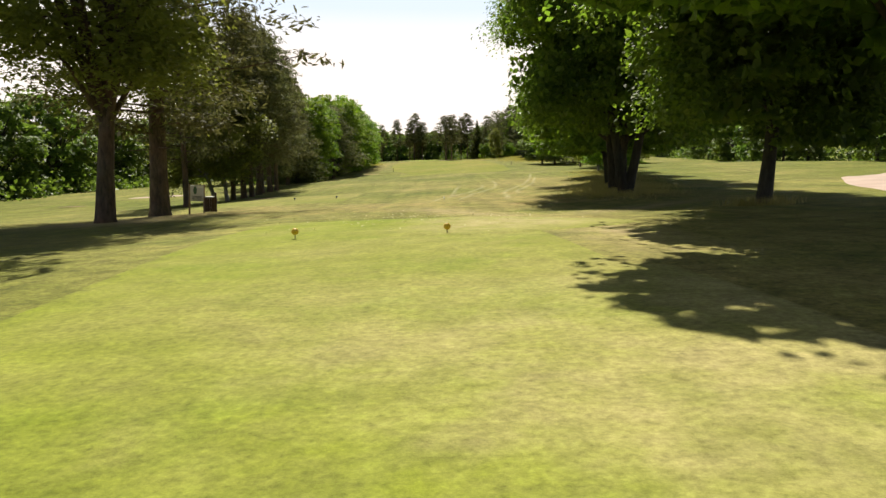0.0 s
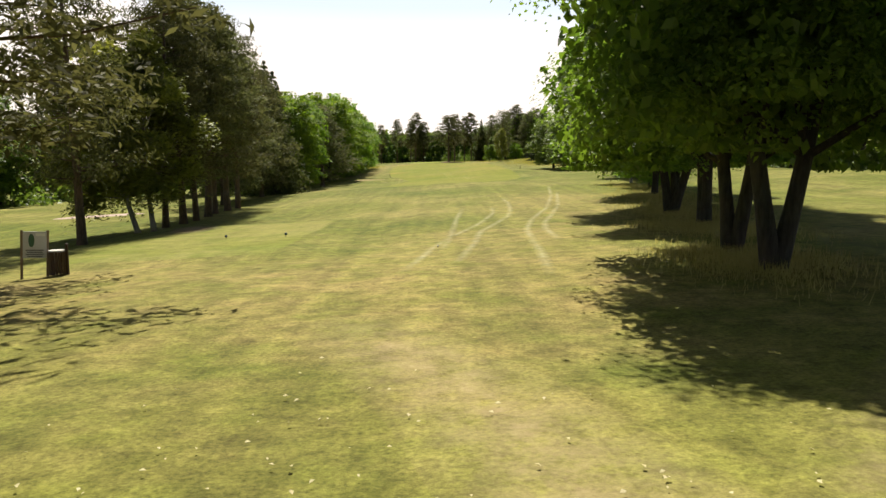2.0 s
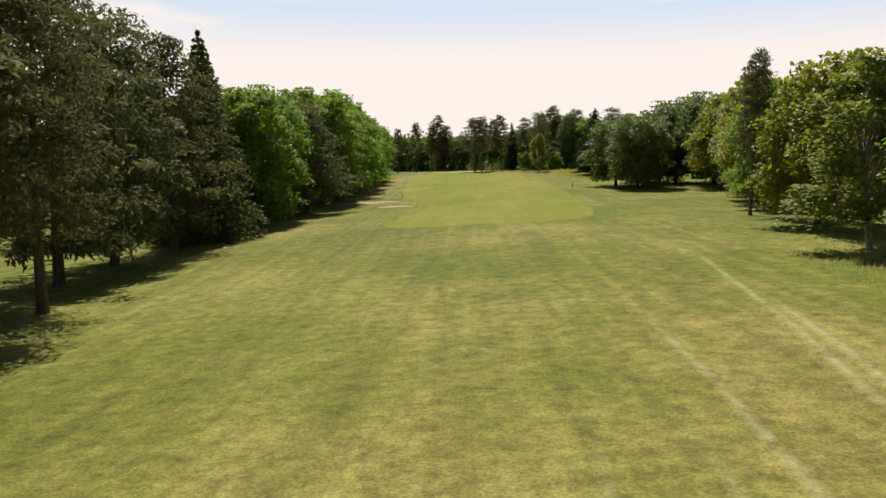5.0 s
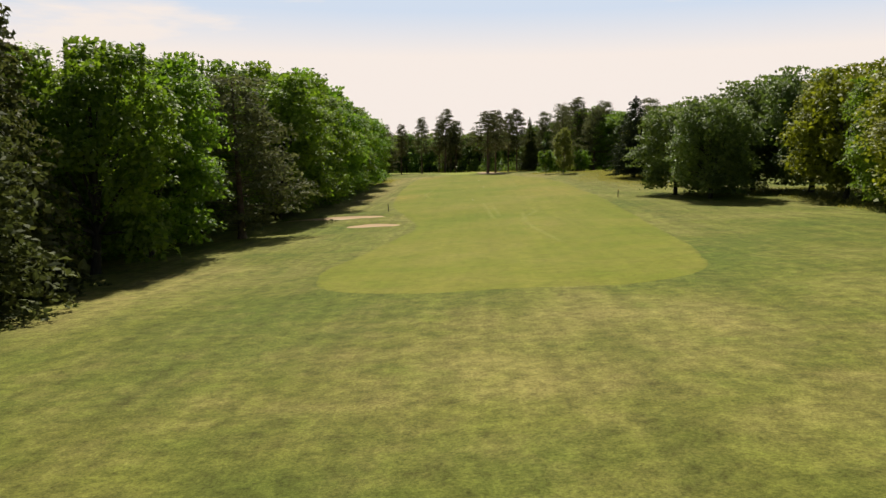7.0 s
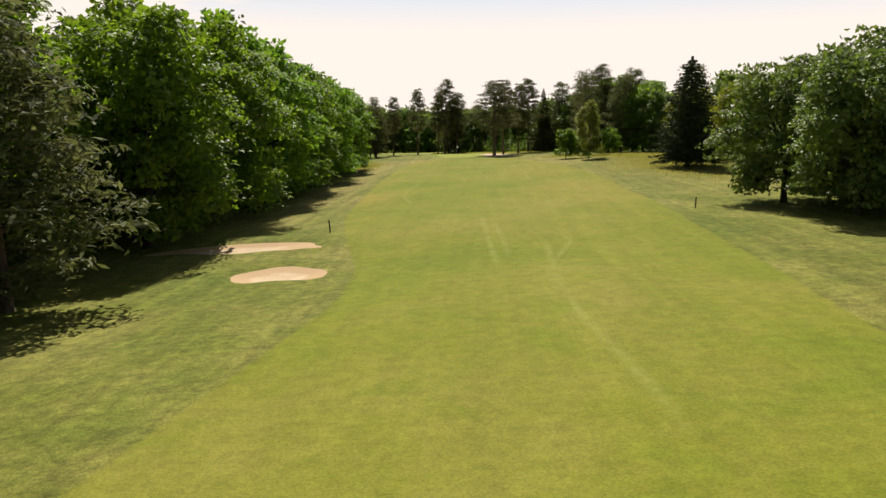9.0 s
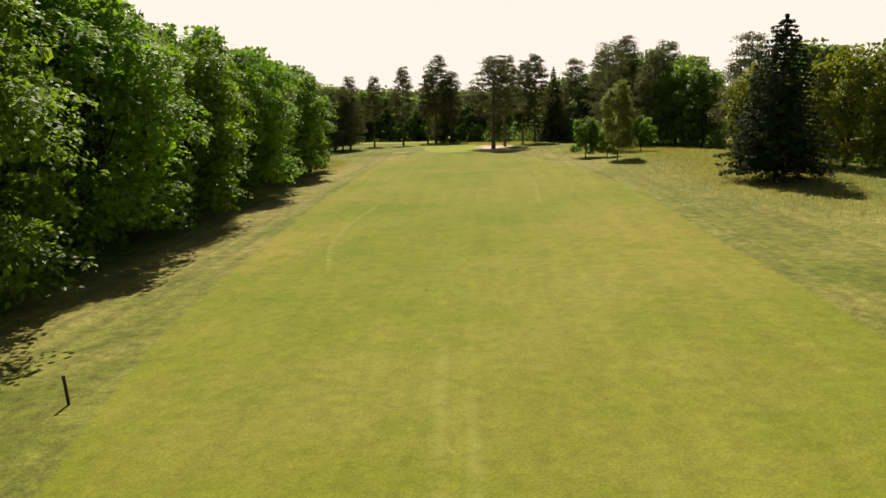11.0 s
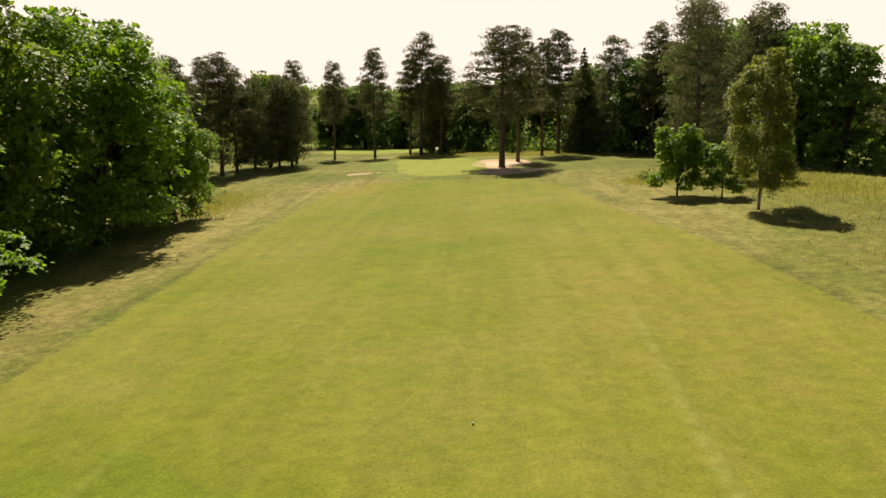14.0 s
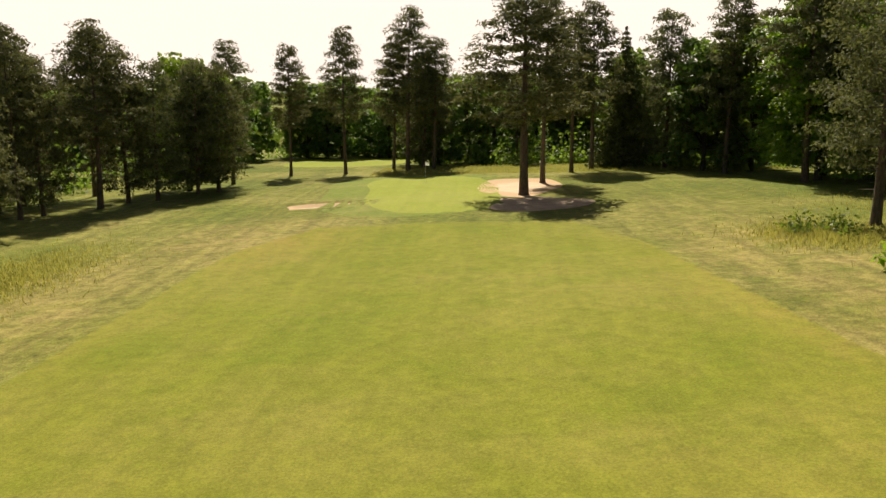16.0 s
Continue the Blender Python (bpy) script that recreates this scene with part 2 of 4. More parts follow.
def leaf_material(name, dark, light, glow, through=0.42, spread=0.12, gloss=0.55):
    """Leaves: reflecting and letting light through, each a little different."""
    m, n, l, s = material(name)
    info = n.new("ShaderNodeObjectInfo")
    geo = n.new("ShaderNodeNewGeometry")
    place = n.new("ShaderNodeTexCoord").outputs["Object"]
    broad = noise_node(n, l, 0.55, 3, 0.6, place)
    blend = n.new("ShaderNodeMapRange")
    blend.inputs["From Min"].default_value, blend.inputs["From Max"].default_value = 0.3, 0.7
    l.new(broad.outputs["Fac"], blend.inputs["Value"])
    part_way = n.new("ShaderNodeMix")
    part_way.inputs["Factor"].default_value = 0.38
    l.new(geo.outputs["Random Per Island"], part_way.inputs["A"])
    l.new(blend.outputs["Result"], part_way.inputs["B"])
    c = mix_node(n, l, part_way.outputs["Result"], dark, light)
    hsv = n.new("ShaderNodeHueSaturation")
    hue = n.new("ShaderNodeMapRange")
    hue.inputs["To Min"].default_value, hue.inputs["To Max"].default_value = 0.5 - spread * 0.16, 0.5 + spread * 0.16
    val = n.new("ShaderNodeMapRange")
    val.inputs["To Min"].default_value, val.inputs["To Max"].default_value = 1 - spread * 1.6, 1 + spread * 1.6
    l.new(info.outputs["Random"], hue.inputs["Value"])
    l.new(info.outputs["Random"], val.inputs["Value"])
    l.new(hue.outputs["Result"], hsv.inputs["Hue"])
    l.new(val.outputs["Result"], hsv.inputs["Value"])
    l.new(c, hsv.inputs["Color"])
    l.new(hsv.outputs["Color"], s.inputs["Base Color"])
    s.inputs["Roughness"].default_value = gloss
    s.inputs["Specular IOR Level"].default_value = 0.38 if gloss < 0.6 else 0.22
    t = n.new("ShaderNodeBsdfTranslucent")
    tint = mix_node(n, l, 1.0, hsv.outputs["Color"], glow, "MULTIPLY")
    l.new(tint, t.inputs["Color"])
    mx = n.new("ShaderNodeMixShader")
    mx.inputs["Fac"].default_value = through
    l.new(s.outputs["BSDF"], mx.inputs[1])
    l.new(t.outputs["BSDF"], mx.inputs[2])
    l.new(mx.outputs["Shader"], n["Material Output"].inputs["Surface"])
    return m


LEAF = leaf_material("broad_leaf", (0.062, 0.118, 0.016), (0.25, 0.34, 0.06), (1.65, 1.9, 0.55), 0.47, 0.10)
LEAF_ASH = leaf_material("ash_leaf", (0.05, 0.092, 0.02), (0.215, 0.285, 0.07), (1.6, 1.9, 0.62), 0.5, 0.06)
LEAF_MAPLE = leaf_material("maple_leaf", (0.085, 0.13, 0.032), (0.25, 0.305, 0.095), (1.4, 1.55, 0.7), 0.28, 0.06)
LEAF_LIME = leaf_material("lime_leaf", (0.15, 0.175, 0.02), (0.27, 0.285, 0.04), (1.6, 1.6, 0.6), 0.4, 0.06)
LEAF_BIRCH = leaf_material("birch_leaf", (0.13, 0.155, 0.04), (0.27, 0.29, 0.09), (1.6, 1.6, 0.8), 0.48, 0.06)
NEEDLE = leaf_material("pine_needle", (0.06, 0.068, 0.032), (0.205, 0.21, 0.098), (1.4, 1.4, 0.95), 0.33, 0.12, 0.75)
NEEDLE_FIR = leaf_material("fir_needle", (0.026, 0.042, 0.02), (0.07, 0.095, 0.038), (1.4, 1.5, 1.0), 0.18, 0.06, 0.75)
NEEDLE_SPRUCE = leaf_material("spruce_needle", (0.055, 0.07, 0.024), (0.15, 0.16, 0.055), (1.4, 1.4, 1.0), 0.28, 0.08, 0.75)
REED = leaf_material("tall_grass_blade", (0.26, 0.23, 0.09), (0.40, 0.35, 0.16), (1.5, 1.5, 1.0), 0.6, 0.05)
FAR_LEAF = leaf_material("woodland_leaf", (0.05, 0.09, 0.022), (0.215, 0.275, 0.07), (1.6, 1.75, 0.75), 0.44, 0.14)


def bark_material(name, dark, light, scale):
    m, n, l, s = material(name)
    place = n.new("ShaderNodeTexCoord").outputs["Object"]
    mp = n.new("ShaderNodeMapping")
    mp.inputs["Scale"].default_value = (scale, scale, scale * 0.22)
    l.new(place, mp.inputs["Vector"])
    v = noise_node(n, l, 1.0, 6, 0.7, mp.outputs["Vector"])
    c = ramp_node(n, l, v.outputs["Fac"], [(0.32, dark), (0.66, light)]).outputs["Color"]
    big = noise_node(n, l, 0.8, 3, 0.5, place)
    c = mix_node(n, l, 0.4, c, big.outputs["Color"], "SOFT_LIGHT")
    l.new(c, s.inputs["Base Color"])
    s.inputs["Roughness"].default_value = 0.9
    bump_node(n, l, v.outputs["Fac"], 0.9, 0.06, s)
    return m


BARK_PINE = bark_material("pine_bark", (0.045, 0.032, 0.024), (0.17, 0.115, 0.08), 9)
BARK = bark_material("bark", (0.02, 0.018, 0.013), (0.07, 0.06, 0.045), 8)
BARK_BIRCH = bark_material("birch_bark", (0.07, 0.06, 0.05), (0.42, 0.38, 0.33), 7)


def plain(name, colour, rough=0.6, grain=18.0, amount=0.3):
    m, n, l, s = material(name)
    place = n.new("ShaderNodeTexCoord").outputs["Object"]
    v = noise_node(n, l, grain, 5, 0.65, place)
    c = mix_node(n, l, amount, colour, v.outputs["Color"], "SOFT_LIGHT")
    l.new(c, s.inputs["Base Color"])
    s.inputs["Roughness"].default_value = rough
    bump_node(n, l, v.outputs["Fac"], 0.25, 0.01, s)
    return m


YELLOW = plain("yellow_paint", (0.72, 0.46, 0.03), 0.45, 25, 0.3)
BLACK = plain("black_paint", (0.02, 0.02, 0.02), 0.4)
WOOD_DARK = plain("dark_wood", (0.05, 0.028, 0.017), 0.75, 14, 0.5)
WOOD = plain("weathered_wood", (0.22, 0.16, 0.11), 0.8, 14, 0.5)
PANEL = plain("sign_panel", (0.55, 0.55, 0.57), 0.4, 6, 0.15)
MAP_GREEN = plain("map_green", (0.05, 0.12, 0.06), 0.4)
PRINT = plain("dark_print", (0.09, 0.09, 0.10), 0.5)
WHITE = plain("white_paint", (0.75, 0.74, 0.70), 0.45)
STRAW = plain("dry_leaf", (0.62, 0.56, 0.30), 0.8)

# ---------------------------------------------------------------- the lie of the land
ALONG = [-400, -40, 10, 20, 26, 35, 50, 63, 105, 123, 140, 172, 188, 215, 243, 270, 290, 310, 325, 360, 420, 520, 700, 1000, 1500, 2200, 4800]
HEIGHT = [7, 5.5, 5.42, 5.35, 4.95, 4.75, 4.25, 3.95, 4.0, 3.95, 3.55, 3.3, 3.75, 3.95, 4.3, 4.6, 4.75, 5.05, 5.1, 4.9, 4.0, 0, -8, 5, 38, 60, 60]
ALONG_S = [-400, 0, 20, 33, 65, 123, 172, 190, 240, 275, 320, 360, 500]
SLOPE = [0.03, 0.03, 0.035, 0.05, 0.06, 0.065, 0.06, 0.058, 0.055, 0.06, 0.03, 0.025, 0]
BLUR = [(o * 5, math.exp(-o * o)) for o in (-1.5, -0.75, 0, 0.75, 1.5)]


def eased(y, a, b):
    return sum(w * np.interp(y + o, a, b) for o, w in BLUR) / sum(w for _, w in BLUR)


def box_in(x, y, x0, x1, y0, y1, soft):
    """1 inside the rectangle, falling to 0 within soft outside it."""
    d = np.maximum(np.maximum(x0 - x, x - x1), np.maximum(y0 - y, y - y1))
    return 1 - np.clip(d / soft, 0, 1)


# bunkers: middle x, y, half-length, half-width, turn in degrees, depth
BUNKERS = {
    "near": (-9.2, 169.9, 2.8, 2.6, 12, 0.45),
    "long": (-14.6, 179.7, 6.2, 2.2, 4, 0.45),
    "green_left": (-11.6, 315.2, 3.0, 2.0, 8, 0.5),
    "green_right": (5.7, 328.5, 4.3, 10.0, -8, 0.3),
}


def in_bunker(x, y, b):
    """Squared elliptical distance from a bunker's middle, with a wavy rim."""
    bx, by, a, c, turn, _ = b
    ca, sa = math.cos(radians(turn)), math.sin(radians(turn))
    u, v = ((x - bx) * ca + (y - by) * sa) / a, (-(x - bx) * sa + (y - by) * ca) / c
    th = np.arctan2(v, u)
    return np.hypot(u, v) / (1 + 0.07 * np.sin(3 * th + bx) + 0.05 * np.sin(5 * th + by))


def ground_height(x, y):
    x, y = np.asarray(x, float), np.asarray(y, float)
    z = eased(y, ALONG, HEIGHT) + eased(y, ALONG_S, SLOPE) * 38 * np.tanh(x / 38)
    z = z + 0.16 * box_in(x, y, -16, -5.6, 47, 68, 2.4)
    z = z + 0.25 * np.exp(-(((x + 4.5) / 11) ** 4 + ((y - 327) / 19) ** 4))
    z = z + 1.1 * np.exp(-(((x - 34) / 14) ** 2 + ((y - 262) / 26) ** 2)) * 0.7
    near = np.exp(-((np.abs(y - 150) / 260) ** 6))
    z = z + near * (0.05 * np.sin(x * 0.35 + y * 0.11) + 0.05 * np.sin(y * 0.21 - x * 0.13) + 0.02 * np.sin(x * 0.9 + 1.3) * np.sin(y * 0.7))
    for b in BUNKERS.values():
        r = in_bunker(x, y, b)
        z = z - b[5] * np.clip(1.12 - r, 0, 1) ** 0.8 + 0.10 * np.exp(-((r - 1.25) / 0.16) ** 2)
    return z


PARCHED = [  # middle x, y, half-sizes, strength
    (2.2, 19.0, 2.6, 4.0, 0.5), (0, 36, 10, 11, 0.65), (5, 50, 8, 8, 0.6), (-10, 38, 6, 10, 0.6), (9, 68, 6, 20, 0.5), (-1, 75, 7, 14, 0.2), (-16.5, 225, 3.4, 40, 0.65), (-18, 275, 4.5, 22, 0.55), (-10, 212, 4, 9, 0.5), (14, 210, 6, 14, 0.4),
    (26, 240, 8, 30, 0.35), (3.5, 5, 5, 4.5, 0.55), (3, 112, 16, 9, 0.25), (17, 285, 6, 25, 0.5), (12, 250, 7, 20, 0.25), (-13, 300, 7, 9, 0.5), (-17, 128, 4, 10, 0.4)]


def parched_at(x, y):
    """How dry the turf is at a spot, 0 to 1."""
    p = 0
    for px, py, a, b, k in PARCHED:
        p = np.maximum(p, k * np.exp(-((((x - px) / a) ** 2 + ((y - py) / b) ** 2) ** 1.5)))
    return p


def with_parched(ob):
    me = ob.data
    co = np.empty(3 * len(me.vertices))
    me.vertices.foreach_get("co", co)
    me.attributes.new("parched", "FLOAT", "POINT").data.foreach_set("value", parched_at(co[0::3], co[1::3]))
    return ob


def gz(x, y):
    return float(ground_height(x, y))


def mesh_object(name, verts, faces, mat, parent=None, label="", smooth=True):
    me = bpy.data.meshes.new(name)
    me.from_pydata(verts if isinstance(verts, list) else verts.tolist(), [], faces if isinstance(faces, list) else faces.tolist())
    me.materials.append(mat)
    if smooth:
        me.polygons.foreach_set("use_smooth", np.ones(len(me.polygons), bool))
    ob = new(name, me)
    if parent is not None:
        ob.parent = parent
    if label:
        tagged(ob, label)
    return ob


def lattice(xs, ys, lift=0.0):
    gx, gy = np.meshgrid(xs, ys)
    v = np.stack([gx, gy, ground_height(gx, gy) + lift], -1).reshape(-1, 3)
    nx, ny = len(xs), len(ys)
    i = (np.arange(ny - 1)[:, None] * nx + np.arange(nx - 1)).ravel()
    return v, np.stack([i, i + 1, i + nx + 1, i + nx], -1)


def spaced(stops):
    return np.concatenate([np.arange(a, b, s) for a, b, s in stops] + [[stops[-1][1]]])


v, f = lattice(spaced([(-2400, -400, 200), (-400, -120, 28), (-120, -40, 4), (-40, -24, 1.0), (-24, 26, 0.5), (26, 50, 1.0), (50, 120, 5), (120, 400, 28), (400, 2400, 200)]),
               spaced([(-400, -40, 30), (-40, 0, 2), (0, 80, 0.6), (80, 160, 1.0), (160, 190, 0.6), (190, 300, 1.0), (300, 345, 0.6), (345, 420, 3), (420, 1000, 30), (1000, 4800, 200)]))
ground = tagged(with_parched(mesh_object("ground", v, f, ROUGH)), "mown and patchy rough grass between the tree lines", "ground", kind="structure")


def strip(name, mat, ys, left, right, cols, lift, label, category, front=None):
    """A sheet between two edges x(y), lying on the ground."""
    rows = []
    for y in ys:
        a, b = left(y), right(y)
        rows.append([(a + (b - a) * k / cols, y) for k in range(cols + 1)])
    g = np.array(rows)
    if front is not None:
        g[:, :, 1] += front(g[:, :, 0], g[:, :, 1])
    ends = np.clip(np.minimum(ys - ys[0], ys[-1] - ys) / 1.2, 0, 1)[:, None]
    sides = np.clip(np.minimum(np.arange(cols + 1), cols - np.arange(cols + 1)) / 2, 0, 1)[None, :]
    tuck = (lift + 0.006) * np.minimum(ends, sides) - 0.006
    z = ground_height(g[:, :, 0], g[:, :, 1]) + tuck
    vv = np.concatenate([g, z[:, :, None]], -1).reshape(-1, 3)
    nx = cols + 1
    i = (np.arange(len(ys) - 1)[:, None] * nx + np.arange(cols)).ravel()
    ob = with_parched(mesh_object(name, vv, np.stack([i, i + 1, i + nx + 1, i + nx], -1), mat))
    r, c = np.meshgrid(np.arange(len(ys)), np.arange(nx), indexing="ij")
    inward = np.clip(np.minimum(np.minimum(r, len(ys) - 1 - r), np.minimum(c, cols - c)) / 1.6, 0, 1)
    ob.data.attributes.new("edge", "FLOAT", "POINT").data.foreach_set("value", inward.ravel().astype(float))
    return tagged(ob, label, category, kind="structure")


def curve_of(a, b):
    return lambda y: float(sum(w * np.interp(y + o * 0.6, a, b) for o, w in BLUR) / sum(w for _, w in BLUR))


FW_Y = [124, 128, 134, 145, 160, 170, 182, 195, 222, 243, 261, 273, 283, 296, 304]
FW_L = [-4.5, -6.8, -8.2, -6.3, -4.5, -5.0, -7.8, -10.2, -12.0, -13.0, -13.5, -13.4, -13.4, -13.0, -9]
FW_R = [9.0, 12.6, 13.8, 15.0, 16.4, 17.2, 17.6, 18.0, 18.6, 18.0, 16.2, 14.0, 12.8, 11.4, 8.0]
left_edge, right_edge = curve_of(FW_Y, FW_L), curve_of(FW_Y, FW_R)


def rounded_front(y, edge):
    u = min(1.0, max(0.0, (y - 123.0) / 11))
    return 3.0 + (edge(max(y, 131)) - 3.0) * (1 - (1 - u) ** 3.2) ** 0.42


fairway = strip("fairway", FAIRWAY, np.concatenate([123.0 + 6 * np.linspace(0, 1, 22) ** 2, np.arange(129.4, 304.2, 0.6)]), lambda y: rounded_front(y, left_edge), lambda y: rounded_front(y, right_edge), 60, 0.012,
                "short bright green mown fairway with mower lines", "fairway")
tee_front = strip("tee_box_1", TEE, spaced([(-14, 22.5, 0.5)]), lambda y: -4.7 + 0.25 * math.sin(y * 0.3), lambda y: 3.2 + 0.3 * math.sin(y * 0.37), 30, 0.012, "yellow-green closely mown tee", "tee")
tee_far = strip("tee_box_2", TEE_DRY, spaced([(46, 67.6, 0.5)]), lambda y: -15.6, lambda y: -5.7, 30, 0.012, "raised yellow-green mown tee beside the trees", "tee")


def blob(name, mat, middle, radius, rings, spokes, lift, label, category):
    """A round sheet on the ground; radius(angle) gives its outline."""
    th = np.linspace(0, 2 * math.pi, spokes, endpoint=False)
    rr = np.array([radius(a) for a in th])
    vv = [(middle[0], middle[1])]
    for k in range(1, rings + 1):
        vv += [(middle[0] + r * k / rings * math.cos(a), middle[1] + r * k / rings * math.sin(a)) for a, r in zip(th, rr)]
    g = np.array(vv)
    up = np.full(len(g), lift)
    up[-spokes:] = -0.01
    g = np.concatenate([g, (ground_height(g[:, 0], g[:, 1]) + up)[:, None]], -1)
    ff = [(0, 1 + j, 1 + (j + 1) % spokes) for j in range(spokes)]
    for k in range(rings - 1):
        o = 1 + k * spokes
        ff += [(o + j, o + spokes + j, o + spokes + (j + 1) % spokes, o + (j + 1) % spokes) for j in range(spokes)]
    ob = with_parched(mesh_object(name, g, ff, mat))
    ob.data.attributes.new("fade", "FLOAT", "POINT").data.foreach_set("value", np.concatenate([[1.0], np.repeat(np.clip(1.6 - 1.6 * np.arange(1, rings + 1) / rings, 0, 1), spokes)]))
    return tagged(ob, label, category, kind="structure")


def egg(a, b, turn=0.0, wave=0.05, phase=0.0, power=2.6):
    """Radius of a rounded oblong of half-sizes a, b."""
    def radius(th):
        c, s = math.cos(th - radians(turn)), math.sin(th - radians(turn))
        return (abs(c / a) ** power + abs(s / b) ** power) ** (-1 / power) * (1 + wave * math.sin(3 * th + phase))
    return radius


collar = blob("green_collar", COLLAR, (-4.0, 327.5), egg(9.6, 20.5, 4, 0.04, 0.5), 20, 72, 0.015, "slightly longer grass ring round the putting green", "grass collar")
green = blob("putting_green", GREEN, (-2.8, 326.5), egg(6.6, 18.6, 6, 0.05, 0.5), 20, 72, 0.03, "pale smooth closely mown putting green", "putting green")
for key, b in BUNKERS.items():
    bx, by, a, c, turn, depth = b

    def rim(th, b=b):
        bx, by = b[0], b[1]
        return 1 / float(in_bunker(bx + math.cos(th), by + math.sin(th), b))
    blob("bunker", SAND, (bx, by), rim, 16, 64, 0.03, "pale raked sand in a grass-edged bunker with a damp rim", "bunker")


# ---------------------------------------------------------------- trees
def part(name, bm, mat, parent, label=""):
    me = bpy.data.meshes.new(name)
    bm.to_mesh(me)
    bm.free()
    me.materials.append(mat)
    ob = new(name, me)
    ob.parent = parent
    return tagged(ob, label) if label else ob


class Tubes:
    """Tapered round limbs gathered into one mesh."""
    def __init__(self):
        self.v, self.f = [], []

    def add(self, points, radii, sides=7):
        start = len(self.v)
        pts = [Vector(p) for p in points]
        for i, (p, r) in enumerate(zip(pts, radii)):
            d = (pts[min(i + 1, len(pts) - 1)] - pts[max(i - 1, 0)]).normalized()
            a = d.orthogonal().normalized()
            b = d.cross(a)
            for k in range(sides):
                t = 2 * math.pi * k / sides
                self.v.append(tuple(p + (a * math.cos(t) + b * math.sin(t)) * r))
        for i in range(len(pts) - 1):
            o = start + i * sides
            for k in range(sides):
                k2 = (k + 1) % sides
                self.f.append((o + k, o + k2, o + sides + k2, o + sides + k))
        self.f.append(tuple(start + (len(pts) - 1) * sides + k for k in range(sides)))


def leaf_mesh(name, pos, nrm, length, width, mat, parent, rng):
    """Many small folded leaves, each a rhomb of two triangles, at pos, facing nrm."""
    n = len(pos)
    nrm = nrm / (np.linalg.norm(nrm, axis=1, keepdims=True) + 1e-9)
    side = np.cross(nrm, rng.normal(size=(n, 3)))
    side /= np.linalg.norm(side, axis=1, keepdims=True) + 1e-9
    ahead = np.cross(nrm, side)
    ln, wd = np.broadcast_to(length, n)[:, None], np.broadcast_to(width, n)[:, None]
    v = np.empty((n, 4, 3))
    v[:, 0] = pos - ahead * ln * 0.5
    v[:, 1] = pos + side * wd * 0.5 + nrm * wd * 0.18
    v[:, 2] = pos + ahead * ln * 0.5 - nrm * ln * 0.08
    v[:, 3] = pos - side * wd * 0.5 + nrm * wd * 0.18
    me = bpy.data.meshes.new(name)
    me.vertices.add(4 * n)
    me.vertices.foreach_set("co", v.ravel())
    me.loops.add(4 * n)
    me.loops.foreach_set("vertex_index", np.arange(4 * n))
    me.polygons.add(n)
    me.polygons.foreach_set("loop_start", np.arange(n) * 4)
    me.polygons.foreach_set("loop_total", np.full(n, 4))
    me.update(calc_edges=True)
    me.materials.append(mat)
    ob = new(name, me)
    ob.parent = parent
    return ob


def unit(rng, n):
    d = rng.normal(size=(n, 3))
    return d / np.linalg.norm(d, axis=1, keepdims=True)


def trunk_line(rng, height, bend, steps=7):
    ax, ay = rng.uniform(-bend, bend, 2)
    wob = rng.uniform(-0.5, 0.5, 2) * bend
    return [Vector((ax * (k / steps) ** 1.6 + wob[0] * math.sin(3 * k / steps), ay * (k / steps) ** 1.6 + wob[1] * math.sin(2.4 * k / steps), height * k / steps)) for k in range(steps + 1)]


